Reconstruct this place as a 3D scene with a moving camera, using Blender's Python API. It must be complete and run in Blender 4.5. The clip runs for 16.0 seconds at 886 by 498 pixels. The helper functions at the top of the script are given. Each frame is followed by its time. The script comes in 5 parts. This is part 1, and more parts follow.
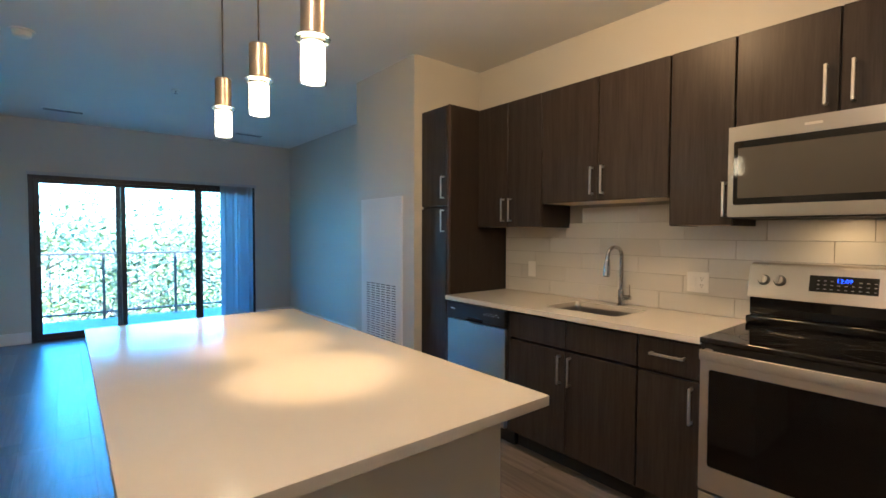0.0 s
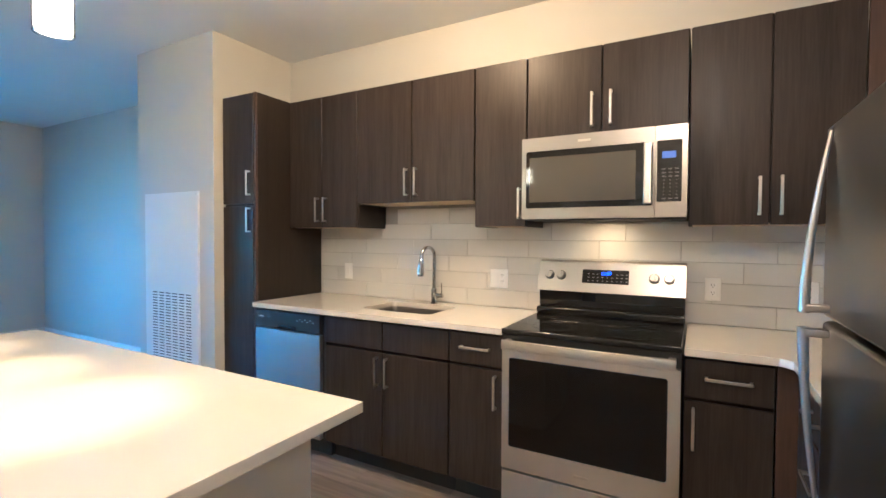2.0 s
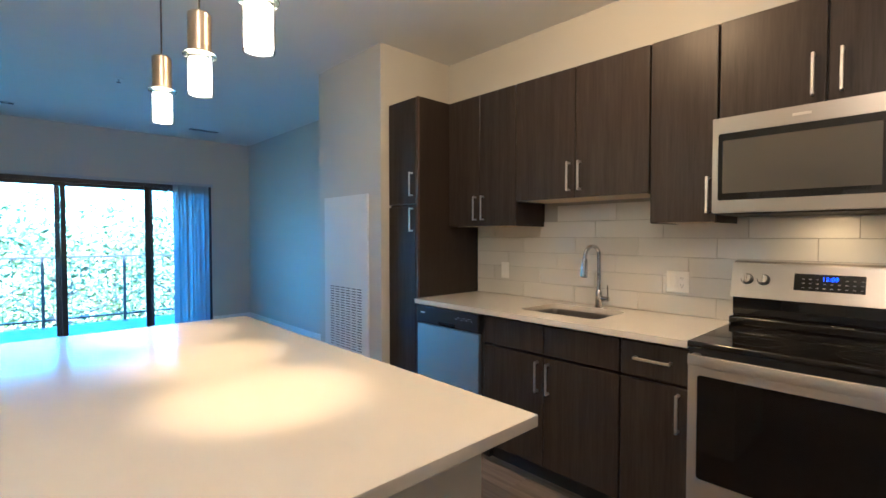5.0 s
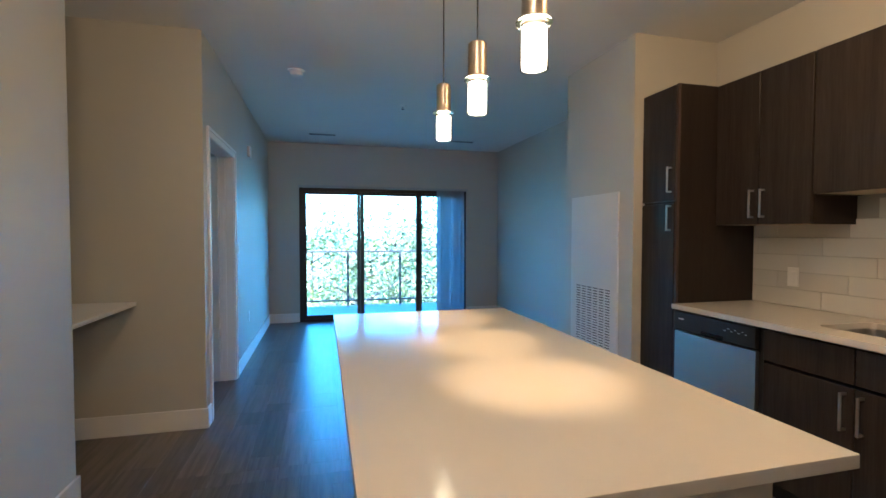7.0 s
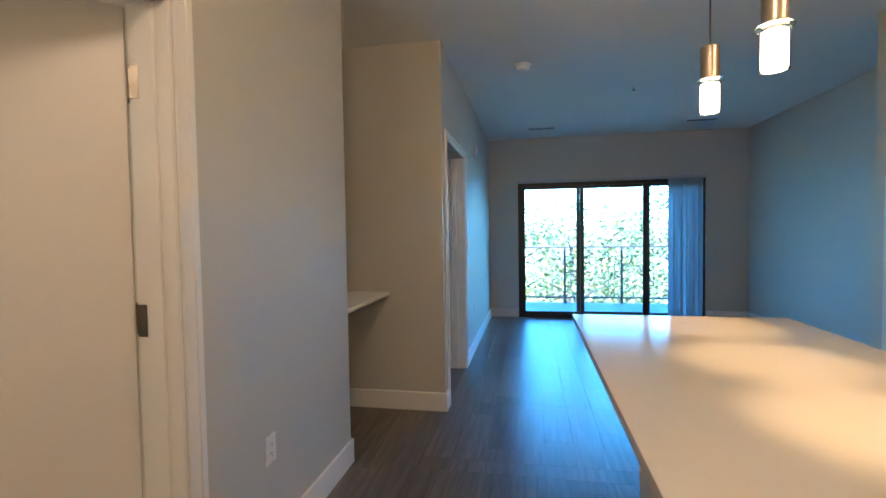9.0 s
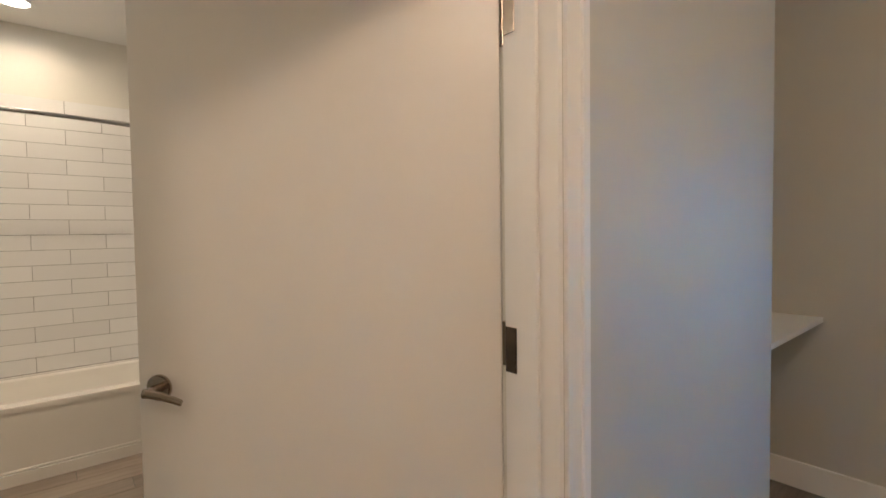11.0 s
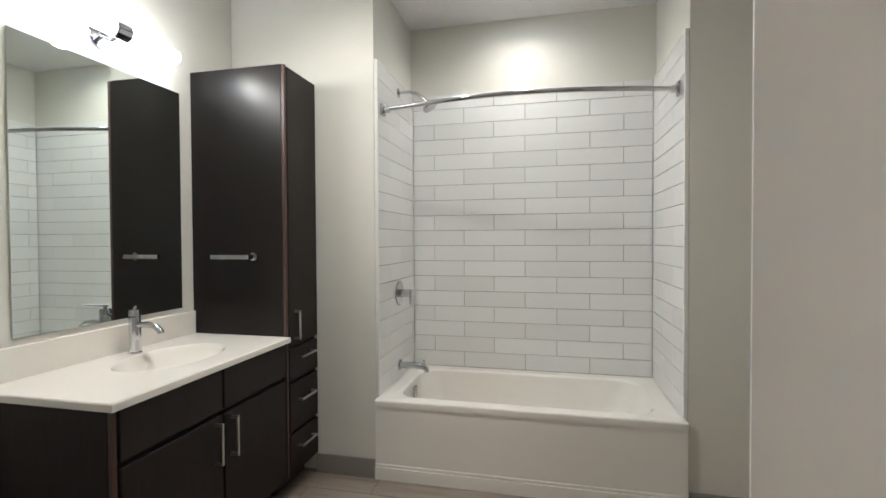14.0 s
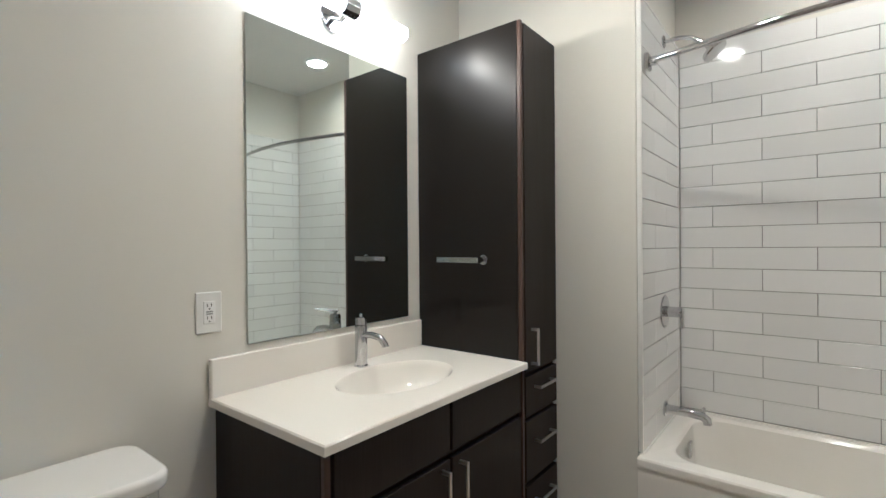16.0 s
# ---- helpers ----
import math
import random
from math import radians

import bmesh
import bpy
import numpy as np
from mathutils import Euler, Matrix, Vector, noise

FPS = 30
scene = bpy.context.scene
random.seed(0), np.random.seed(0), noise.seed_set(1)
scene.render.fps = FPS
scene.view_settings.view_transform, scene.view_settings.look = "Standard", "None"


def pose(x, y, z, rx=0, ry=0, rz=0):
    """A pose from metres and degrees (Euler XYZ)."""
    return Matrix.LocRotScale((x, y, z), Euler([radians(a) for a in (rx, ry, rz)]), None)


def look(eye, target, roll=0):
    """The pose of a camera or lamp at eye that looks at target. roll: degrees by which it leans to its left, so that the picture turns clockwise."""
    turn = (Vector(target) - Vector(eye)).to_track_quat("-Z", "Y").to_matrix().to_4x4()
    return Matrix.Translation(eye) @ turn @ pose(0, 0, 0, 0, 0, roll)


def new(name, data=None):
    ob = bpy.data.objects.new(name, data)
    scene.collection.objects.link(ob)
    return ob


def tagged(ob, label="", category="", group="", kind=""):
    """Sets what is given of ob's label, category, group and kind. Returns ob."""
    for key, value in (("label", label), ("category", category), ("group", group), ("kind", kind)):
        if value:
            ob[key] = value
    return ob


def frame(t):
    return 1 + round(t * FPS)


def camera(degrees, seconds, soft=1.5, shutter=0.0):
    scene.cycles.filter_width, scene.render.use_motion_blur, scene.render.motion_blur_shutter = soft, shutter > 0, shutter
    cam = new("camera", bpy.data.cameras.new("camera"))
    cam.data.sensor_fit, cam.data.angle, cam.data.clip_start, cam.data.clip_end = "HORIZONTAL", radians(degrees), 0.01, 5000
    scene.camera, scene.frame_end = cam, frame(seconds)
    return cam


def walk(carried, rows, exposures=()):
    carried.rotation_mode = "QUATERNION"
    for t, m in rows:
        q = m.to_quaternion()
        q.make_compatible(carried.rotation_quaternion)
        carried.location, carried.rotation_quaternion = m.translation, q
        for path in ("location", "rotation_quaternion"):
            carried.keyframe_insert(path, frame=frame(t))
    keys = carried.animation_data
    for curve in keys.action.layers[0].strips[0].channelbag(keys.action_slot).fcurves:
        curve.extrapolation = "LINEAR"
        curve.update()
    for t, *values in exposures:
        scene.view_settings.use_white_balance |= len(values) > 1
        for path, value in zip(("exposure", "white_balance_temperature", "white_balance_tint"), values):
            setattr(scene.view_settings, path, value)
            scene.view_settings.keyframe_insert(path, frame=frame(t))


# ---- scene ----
cam = camera(87.3, 16.0, soft=1.6)

PATH = [
    (0, (-2.784, -0.845, 1.365), (-1.523, 0.705, 1.296), 0.2),
    (0.5, (-2.754, -0.819, 1.359), (-1.323, 0.577, 1.293), 0.3),
    (1, (-2.75, -0.814, 1.357), (-1.184, 0.428, 1.294), 0.2),
    (1.5, (-2.734, -0.807, 1.361), (-1.061, 0.288, 1.298), 0.2),
    (2, (-2.707, -0.809, 1.349), (-0.956, 0.156, 1.297), 0.3),
    (2.5, (-2.701, -0.815, 1.342), (-0.9, 0.055, 1.297), 0.2),
    (3, (-2.708, -0.82, 1.342), (-0.887, 0.005, 1.296), 0.2),
    (3.5, (-2.719, -0.8, 1.332), (-0.908, 0.048, 1.291), 0.1),
    (4, (-2.715, -0.778, 1.353), (-0.957, 0.173, 1.296), -0.2),
    (4.5, (-2.69, -0.751, 1.352), (-1.09, 0.45, 1.289), -0.15),
    (5, (-2.668, -0.692, 1.345), (-1.303, 0.768, 1.287), 0),
    (5.2, (-2.65, -0.662, 1.325), (-1.392, 0.89, 1.276), 0.2),
    (7.3, (-2.806, -0.718, 1.352), (-2.413, 1.242, 1.282), -0.4),
    (7.5, (-2.82, -0.719, 1.353), (-2.502, 1.254, 1.28), -0.7),
    (8, (-2.821, -0.694, 1.358), (-2.733, 1.302, 1.28), -0.6),
    (8.2, (-2.826, -0.673, 1.357), (-2.838, 1.325, 1.279), -0.7),
    (10.3, (-3.245, -0.278, 1.326), (-4.339, 1.395, 1.267), -1.3),
    (10.6, (-3.32, -0.179, 1.334), (-4.628, 1.333, 1.283), -1.4),
    (11, (-3.423, -0.103, 1.342), (-4.964, 1.171, 1.27), -0.8),
    (11.5, (-3.63, -0.069, 1.329), (-5.34, 0.966, 1.276), -0.3),
    (12, (-3.81, -0.06, 1.323), (-5.633, 0.761, 1.275), -0.0),
    (12.5, (-3.991, -0.044, 1.305), (-5.911, 0.513, 1.26), -0.1),
    (13, (-4.174, -0.024, 1.273), (-6.164, 0.171, 1.244), -0.5),
    (13.5, (-4.34, -0.062, 1.274), (-6.335, -0.198, 1.247), -0.4),
    (14, (-4.454, -0.092, 1.296), (-6.404, -0.538, 1.258), -0.3),
    (14.5, (-4.573, -0.145, 1.293), (-6.438, -0.866, 1.257), -0.4),
    (15, (-4.723, -0.208, 1.286), (-6.477, -1.168, 1.26), -0.5),
    (15.5, (-4.819, -0.301, 1.272), (-6.454, -1.454, 1.26), -0.55),
    (16, (-4.896, -0.467, 1.272), (-6.462, -1.712, 1.264), -0.45),
]

EXPOSURES = [
    (0.0, 4.45, 4950, 6), (1.0, 4.8, 4600, 6), (2.0, 5.4, 4350, 5), (4.0, 5.4, 4500, 5), (5.2, 4.6, 4550, 5), (7.3, 4.25, 4900, 7), (8.2, 4.25, 4850, 7),
    (10.3, 4.35, 5650, 9), (11.0, 4.4, 4750, 8), (12.0, 4.15, 3950, 6), (13.0, 4.55, 3940, 5), (14.0, 4.6, 3970, 4), (16.0, 4.5, 3980, 4),
]
walk(cam, [(t, look(eye, target, roll)) for t, eye, target, roll in PATH], EXPOSURES)

# ---- world, sun and lamps ----
world = bpy.data.worlds.new("world")
scene.world = world
world.use_nodes = True
wn = world.node_tree.nodes
sky = wn.new("ShaderNodeTexSky")
sky.sky_type = "NISHITA"
sky.sun_disc = False
sky.sun_elevation = radians(48)
sky.sun_rotation = radians(200)
sky.ozone_density = 1.6
sky.dust_density = 0.3
wn["Background"].inputs["Strength"].default_value = 0.138
tint = wn.new("ShaderNodeMix")
tint.data_type, tint.blend_type = "RGBA", "MULTIPLY"
tint.inputs[0].default_value = 1.0
tint.inputs[7].default_value = (0.45, 0.97, 1.22, 1)
world.node_tree.links.new(sky.outputs["Color"], tint.inputs[6])
world.node_tree.links.new(tint.outputs[2], wn["Background"].inputs["Color"])

sun_data = bpy.data.lights.new("sun", "SUN")
sun_data.energy, sun_data.angle, sun_data.color = 4.0, radians(0.5), (1.0, 0.95, 0.86)
sun = new("sun", sun_data)
sun.matrix_world = look((0, 0, 30), (6.2, 17.0, 10.0))


def lamp(name, kind, energy, colour, m, size=0.1, size_y=0.0, spread=180):
    data = bpy.data.lights.new(name, kind)
    data.energy, data.color = energy, colour
    if kind == "AREA":
        data.shape = "RECTANGLE" if size_y else "DISK"
        data.size = size
        data.spread = radians(spread)
        if size_y:
            data.size_y = size_y
    else:
        data.shadow_soft_size = size
    ob = new(name, data)
    ob.matrix_world = m
    return ob


WARM = (1.0, 0.53, 0.19)
HALL = (1.0, 0.61, 0.32)
COOL = (1.0, 0.65, 0.33)
PENDANTS = [(-2.17, 0.56), (-2.17, 1.08), (-2.17, 1.62)]
PZ = 1.832        # lower rim of the pendant shades
for px, py in PENDANTS:
    bulb = lamp("pendant_bulb_light", "SPOT", 2.7, WARM, look((px, py, PZ + 0.012), (px, py, 0)), 0.03).data
    bulb.spot_size, bulb.spot_blend = radians(41), 0.8
lamp("kitchen_ceiling_light", "POINT", 1.75, WARM, pose(-1.2, 0.3, 2.60), 0.12)
# extra spot added to brighten aisle and worktop, sparing the island
beam = lamp("kitchen_aisle_fill", "SPOT", 2.2, WARM, look((-1.2, 0.3, 2.58), (-0.95, 0.1, 0)), 0.10).data
beam.spot_size, beam.spot_blend = radians(76), 0.8
lamp("hall_ceiling_light", "POINT", 2.0, HALL, pose(-3.0, -0.72, 2.60), 0.12)
lamp("cooktop_light", "AREA", 0.04, (1.0, 0.55, 0.2), look((-0.16, -0.38, 1.425), (-0.12, -0.38, 0)), 0.10, 0.05)
lamp("shower_downlight", "AREA", 0.29, COOL, look((-7.16, -0.26, 2.722), (-7.16, -0.26, 0)), 0.14, spread=150)
lamp("bathroom_downlight", "AREA", 0.74, COOL, look((-6.0, -0.95, 2.722), (-6.0, -0.95, 0)), 0.14, spread=160)

for vx in (-5.86, -6.19):
    lamp("vanity_tube_light", "POINT", 0.10, COOL, pose(vx, -1.79, 2.157), 0.035)
    # area fill added before each tube, lights the room but not the wall
    lamp("vanity_room_fill", "AREA", 0.19, COOL, look((vx, -1.745, 2.157), (vx + 0.2, -0.4, 1.75)), 0.24, 0.06)

# ---- materials ----


class Mat:
    """A small builder for node materials."""

    def __init__(self, name, colour, rough=0.5, metal=0.0):
        self.m = bpy.data.materials.new(name)
        self.m.use_nodes = True
        self.t = self.m.node_tree
        self.b = self.t.nodes["Principled BSDF"]
        self.b.inputs["Base Color"].default_value = (*colour, 1)
        self.b.inputs["Roughness"].default_value = rough
        self.b.inputs["Metallic"].default_value = metal
        self.coords = None
        self.base = None

    def node(self, kind, **values):
        n = self.t.nodes.new(kind)
        for key, value in values.items():
            n.inputs[key].default_value = value
        return n

    def link(self, a, b):
        self.t.links.new(a, b)

    def where(self, scale=(1, 1, 1), world_space=True):
        if world_space:
            src = self.node("ShaderNodeNewGeometry").outputs["Position"]
        else:
            src = self.node("ShaderNodeTexCoord").outputs["Object"]
        mp = self.node("ShaderNodeMapping")
        mp.inputs["Scale"].default_value = scale
        self.link(src, mp.inputs["Vector"])
        return mp.outputs["Vector"]

    def noise(self, scale, detail=4, stretch=(1, 1, 1), rough=0.55):
        n = self.node("ShaderNodeTexNoise", Scale=scale, Detail=detail, Roughness=rough)
        self.link(self.where(stretch), n.inputs["Vector"])
        return n.outputs["Fac"]

    def ramp(self, fac, stops):
        r = self.node("ShaderNodeValToRGB")
        for k, (at, colour) in enumerate(stops):
            e = r.color_ramp.elements[k] if k < 2 else r.color_ramp.elements.new(at)
            e.position = at
            e.color = (*colour, 1)
        self.link(fac, r.inputs["Fac"])
        return r.outputs["Color"]

    def mix(self, fac, a, b, how="MIX"):
        n = self.t.nodes.new("ShaderNodeMix")
        n.data_type = "RGBA"
        n.blend_type = how
        for sock, value in ((n.inputs[0], fac), (n.inputs[6], a), (n.inputs[7], b)):
            if isinstance(value, bpy.types.NodeSocket):
                self.link(value, sock)
            elif isinstance(value, tuple):
                sock.default_value = (*value, 1)
            else:
                sock.default_value = value
        return n.outputs[2]

    def colour(self, sock):
        self.link(sock, self.b.inputs["Base Color"])
        return self

    def rough(self, fac, lo, hi):
        n = self.node("ShaderNodeMapRange", **{"From Min": 0.25, "From Max": 0.75, "To Min": lo, "To Max": hi})
        self.link(fac, n.inputs["Value"])
        self.link(n.outputs["Result"], self.b.inputs["Roughness"])
        return self

    def bump(self, fac, strength=0.1, distance=0.002):
        n = self.node("ShaderNodeBump", Strength=strength, Distance=distance)
        self.link(fac, n.inputs["Height"])
        self.link(n.outputs["Normal"], self.b.inputs["Normal"])
        return self

    def random(self):
        return self.node("ShaderNodeObjectInfo").outputs["Random"]


def paint(name, c, rough=0.6, orange=0.12):
    k = Mat(name, c, rough)
    big = k.noise(1.3, 3)
    k.colour(k.mix(big, tuple(v * 0.96 for v in c), tuple(min(v * 1.03, 0.95) for v in c)))
    k.bump(k.noise(260, 3), orange, 0.0006)
    return k.m


def grain(name, dark, light, rough, stretch, scale=26.0, fine=140.0):
    """Laminate or wood with grain along the axis that is stretched."""
    k = Mat(name, dark, rough)
    a = k.noise(scale, 6, stretch, 0.62)
    b = k.noise(fine, 3, stretch)
    col = k.ramp(a, [(0.32, dark), (0.68, light)])
    col = k.mix(0.35, col, k.ramp(b, [(0.35, tuple(v * 0.7 for v in dark)), (0.7, light)]))
    k.colour(col)
    k.rough(a, rough - 0.06, rough + 0.08)
    k.bump(b, 0.05, 0.0004)
    if dark[0] < 0.04:
        k.b.inputs["Specular IOR Level"].default_value = 0.22
    return k.m


M_WALL = paint("wall_paint", (0.56, 0.54, 0.485), 0.55)
# wall paint in a lighter copy, making up for dim bathroom light
M_WALLB = paint("wall_paint_brightened", (0.71, 0.69, 0.625), 0.5)
M_CEIL = paint("ceiling_paint", (0.80, 0.79, 0.77), 0.7)
M_TRIM = paint("trim_paint", (0.83, 0.82, 0.80), 0.42, 0.03)
M_PANEL = paint("panel_enamel", (0.74, 0.73, 0.70), 0.6, 0.03)
M_DOOR = paint("door_paint", (0.80, 0.78, 0.75), 0.38, 0.03)
M_ISLAND = paint("island_paint", (0.76, 0.74, 0.68), 0.5)
M_DARK = grain("espresso_laminate", (0.023, 0.0175, 0.015), (0.049, 0.038, 0.033), 0.36, (1, 1, 0.05))
M_DARKSIDE = grain("espresso_panel", (0.022, 0.0165, 0.014), (0.032, 0.025, 0.021), 0.42, (1, 1, 0.05))
M_DARKB = grain("dark_espresso_vanity_laminate", (0.011, 0.0088, 0.0075), (0.025, 0.02, 0.0165), 0.4, (1, 1, 0.05))
M_EDGE = grain("brown_edge_band", (0.05, 0.028, 0.019), (0.085, 0.05, 0.036), 0.4, (1, 1, 0.05))
M_BIRCH = grain("pale_birch_interior", (0.52, 0.40, 0.25), (0.62, 0.50, 0.33), 0.5, (1, 0.06, 1))


def quartz():
    k = Mat("white_quartz", (0.76, 0.73, 0.69), 0.16)
    speck = k.noise(420, 2)
    cloud = k.noise(6, 4)
    base = k.mix(cloud, (0.60, 0.575, 0.535), (0.64, 0.615, 0.575))
    k.colour(k.mix(k.ramp(speck, [(0.62, (0, 0, 0)), (0.74, (1, 1, 1))]), base, (0.55, 0.525, 0.485)))
    k.rough(k.noise(30, 3), 0.10, 0.14)
    return k.m


def brushed(name, c, rough, stretch):
    k = Mat(name, c, rough, 1.0)
    g = k.noise(300, 2, stretch)
    k.colour(k.mix(g, tuple(v * 0.97 for v in c), c))
    return k.m


M_QUARTZ = quartz()
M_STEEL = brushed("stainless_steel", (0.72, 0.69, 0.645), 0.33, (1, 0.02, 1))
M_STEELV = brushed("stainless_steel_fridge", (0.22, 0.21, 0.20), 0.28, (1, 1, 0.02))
# same stainless, darkened where backguard and microwave catch too much lamp light
M_STEELD = brushed("stainless_steel_dimmed", (0.40, 0.375, 0.34), 0.30, (1, 0.02, 1))
M_NICKEL = brushed("satin_nickel", (0.66, 0.63, 0.58), 0.3, (1, 1, 0.1))
M_DARKNICKEL = brushed("aged_nickel", (0.40, 0.345, 0.285), 0.24, (1, 1, 0.1))
M_NICKELF = brushed("satin_handle_metal", (0.62, 0.60, 0.57), 0.33, (1, 1, 0.1))
M_NICKELP = brushed("warm_brushed_nickel", (0.62, 0.53, 0.43), 0.33, (1, 1, 0.03))
# grey of the screen mesh, raised further to hold the room's reflection
M_MWGLASS = Mat("smoked_window_with_reflection", (0.085, 0.08, 0.068), 0.06).m
M_CHROME = Mat("chrome", (0.58, 0.58, 0.59), 0.06, 1.0).m
M_SINK = brushed("sink_steel", (0.42, 0.41, 0.40), 0.32, (1, 0.03, 1))
M_BLACKGLASS = Mat("black_ceramic_glass", (0.006, 0.006, 0.0065), 0.045).m
ovenglass = Mat("oven_window_glass", (0.006, 0.005, 0.0045), 0.05)
ovenglass.b.inputs["Specular IOR Level"].default_value = 0.22
M_OVENGLASS = ovenglass.m
M_BLACK = Mat("black_plastic", (0.018, 0.018, 0.019), 0.38).m
M_BURNER = Mat("burner_ring_print", (0.05, 0.05, 0.052), 0.12).m
M_FRAME = paint("black_aluminium", (0.022, 0.023, 0.026), 0.4, 0.03)
M_WHITEPL = Mat("white_plastic", (0.80, 0.79, 0.76), 0.3).m
M_SLOT = Mat("dark_slot", (0.03, 0.03, 0.03), 0.6).m
M_CORD = Mat("dark_cord", (0.05, 0.045, 0.04), 0.7).m
M_MIRROR = Mat("mirror_silver", (0.83, 0.89, 0.865), 0.015, 1.0).m
M_PORC = Mat("porcelain", (0.80, 0.785, 0.76), 0.08).m
M_TUB = Mat("white_acrylic", (0.83, 0.805, 0.75), 0.10).m
M_MARBLE = Mat("cultured_marble", (0.82, 0.785, 0.72), 0.06).m
M_GROUT = paint("grout", (0.19, 0.185, 0.175), 0.85, 0.3)
M_GROUTK = paint("grout_kitchen", (0.34, 0.33, 0.31), 0.85, 0.3)


def glazed(name, lo, hi, rough):
    k = Mat(name, lo, rough)
    k.colour(k.mix(k.random(), lo, hi))
    k.bump(k.noise(9, 2), 0.05, 0.002)
    return k.m


M_TILEB = glazed("white_glazed_tile", (0.76, 0.755, 0.745), (0.82, 0.815, 0.805), 0.07)
M_TILEK = glazed("pale_grey_glazed_tile", (0.56, 0.55, 0.52), (0.63, 0.62, 0.59), 0.17)


def plank_mat(name, lo, hi, rough, sx, sy):
    k = Mat(name, lo, rough)
    # each plank shifts its own grain
    rnd = k.random()
    pos = k.node("ShaderNodeNewGeometry").outputs["Position"]
    off = k.node("ShaderNodeCombineXYZ")
    mul = k.node("ShaderNodeMath")
    mul.operation = "MULTIPLY"
    mul.inputs[1].default_value = 37.0
    k.link(rnd, mul.inputs[0])
    k.link(mul.outputs[0], off.inputs["X"])
    k.link(mul.outputs[0], off.inputs["Z"])
    add = k.node("ShaderNodeVectorMath")
    k.link(pos, add.inputs[0])
    k.link(off.outputs[0], add.inputs[1])
    mp = k.node("ShaderNodeMapping")
    mp.inputs["Scale"].default_value = (sx, sy, 1)
    k.link(add.outputs[0], mp.inputs["Vector"])
    n = k.node("ShaderNodeTexNoise", Scale=1.0, Detail=7, Roughness=0.65)
    k.link(mp.outputs[0], n.inputs["Vector"])
    g = n.outputs["Fac"]
    col = k.ramp(g, [(0.30, lo), (0.72, hi)])
    tone = k.ramp(rnd, [(0.0, (0.72, 0.72, 0.72)), (1.0, (1.12, 1.1, 1.08))])
    k.colour(k.mix(1.0, col, tone, "MULTIPLY"))
    k.rough(g, rough - 0.06, rough + 0.10)
    k.bump(g, 0.10, 0.0008)
    return k.m


M_PLANK = plank_mat("dark_vinyl_plank", (0.085, 0.071, 0.064), (0.235, 0.20, 0.18), 0.33, 38, 2.2)
M_BPLANK = plank_mat("grey_brown_plank_tile", (0.22, 0.18, 0.145), (0.36, 0.31, 0.26), 0.38, 30, 2.5)
M_SUB = paint("subfloor", (0.035, 0.03, 0.027), 0.9)
M_COVE = paint("grey_cove_base", (0.25, 0.23, 0.205), 0.5)
M_DECK = grain("grey_deck_boards", (0.10, 0.10, 0.105), (0.17, 0.17, 0.175), 0.6, (0.05, 1, 1))
M_BLIND = paint("vinyl_blind", (0.36, 0.385, 0.42), 0.5, 0.02)
M_BLINDRAIL = paint("blind_rail", (0.45, 0.47, 0.5), 0.4, 0.02)
gloss = Mat("espresso_satin_panel", (0.011, 0.0092, 0.008), 0.31)
gloss.b.inputs["Specular IOR Level"].default_value = 0.28
M_DARKGLOSS = gloss.m
M_PRINT = Mat("grey_print", (0.30, 0.30, 0.30), 0.5).m
M_BARK = grain("bark", (0.07, 0.05, 0.035), (0.17, 0.13, 0.1), 0.9, (1, 1, 0.2), 9, 40)
M_GROUND = paint("leaf_litter_ground", (0.10, 0.11, 0.05), 0.95, 0.5)


def leaf_mat(name, lo, mid, hi):
    k = Mat(name, mid, 0.55)
    isl = k.node("ShaderNodeNewGeometry").outputs["Random Per Island"]
    k.colour(k.ramp(isl, [(0.0, lo), (0.6, mid), (1.0, hi)]))
    k.b.inputs["Transmission Weight"].default_value = 0.0
    return k.m


M_LEAF = leaf_mat("green_leaves", (0.02, 0.036, 0.012), (0.06, 0.085, 0.026), (0.20, 0.19, 0.055))
# yellow foliage, with the brightness of sunlight put into the colour as well
M_LEAFY = leaf_mat("yellow_sunlit_leaves", (0.07, 0.09, 0.015), (0.20, 0.19, 0.03), (0.34, 0.25, 0.045))


def glow(name, colour, strength):
    k = Mat(name, colour, 0.3)
    k.b.inputs["Emission Color"].default_value = (*colour, 1)
    k.b.inputs["Emission Strength"].default_value = strength
    return k.m


M_BULB = glow("lit_bulb_filling_shade", (1.0, 0.72, 0.38), 0.8)
M_TUBE = glow("lit_opal_tube", (1.0, 0.74, 0.46), 0.6)
M_DOWN = glow("lit_downlight_lens", (1.0, 0.74, 0.46), 1.0)
M_FLUSH = glow("lit_flush_diffuser", (1.0, 0.70, 0.38), 0.5)
M_BLUE = glow("blue_display_digits", (0.04, 0.10, 1.0), 0.14)


M_LCD = glow("dim_blue_lcd", (0.06, 0.12, 0.35), 0.02)


def glass(name, tint, rough=0.0, ior=1.45):
    k = Mat(name, tint, rough)
    k.b.inputs["Transmission Weight"].default_value = 1.0
    k.b.inputs["IOR"].default_value = ior
    return k.m


M_GLASS = glass("clear_glass", (0.97, 0.99, 1.0))
M_SHADE = glass("ribbed_shade_glass", (1.0, 0.98, 0.94), 0.02, 1.12)
M_RIMGLASS = glass("green_edged_glass", (0.80, 0.95, 0.82), 0.05)

# ---- mesh helpers ----


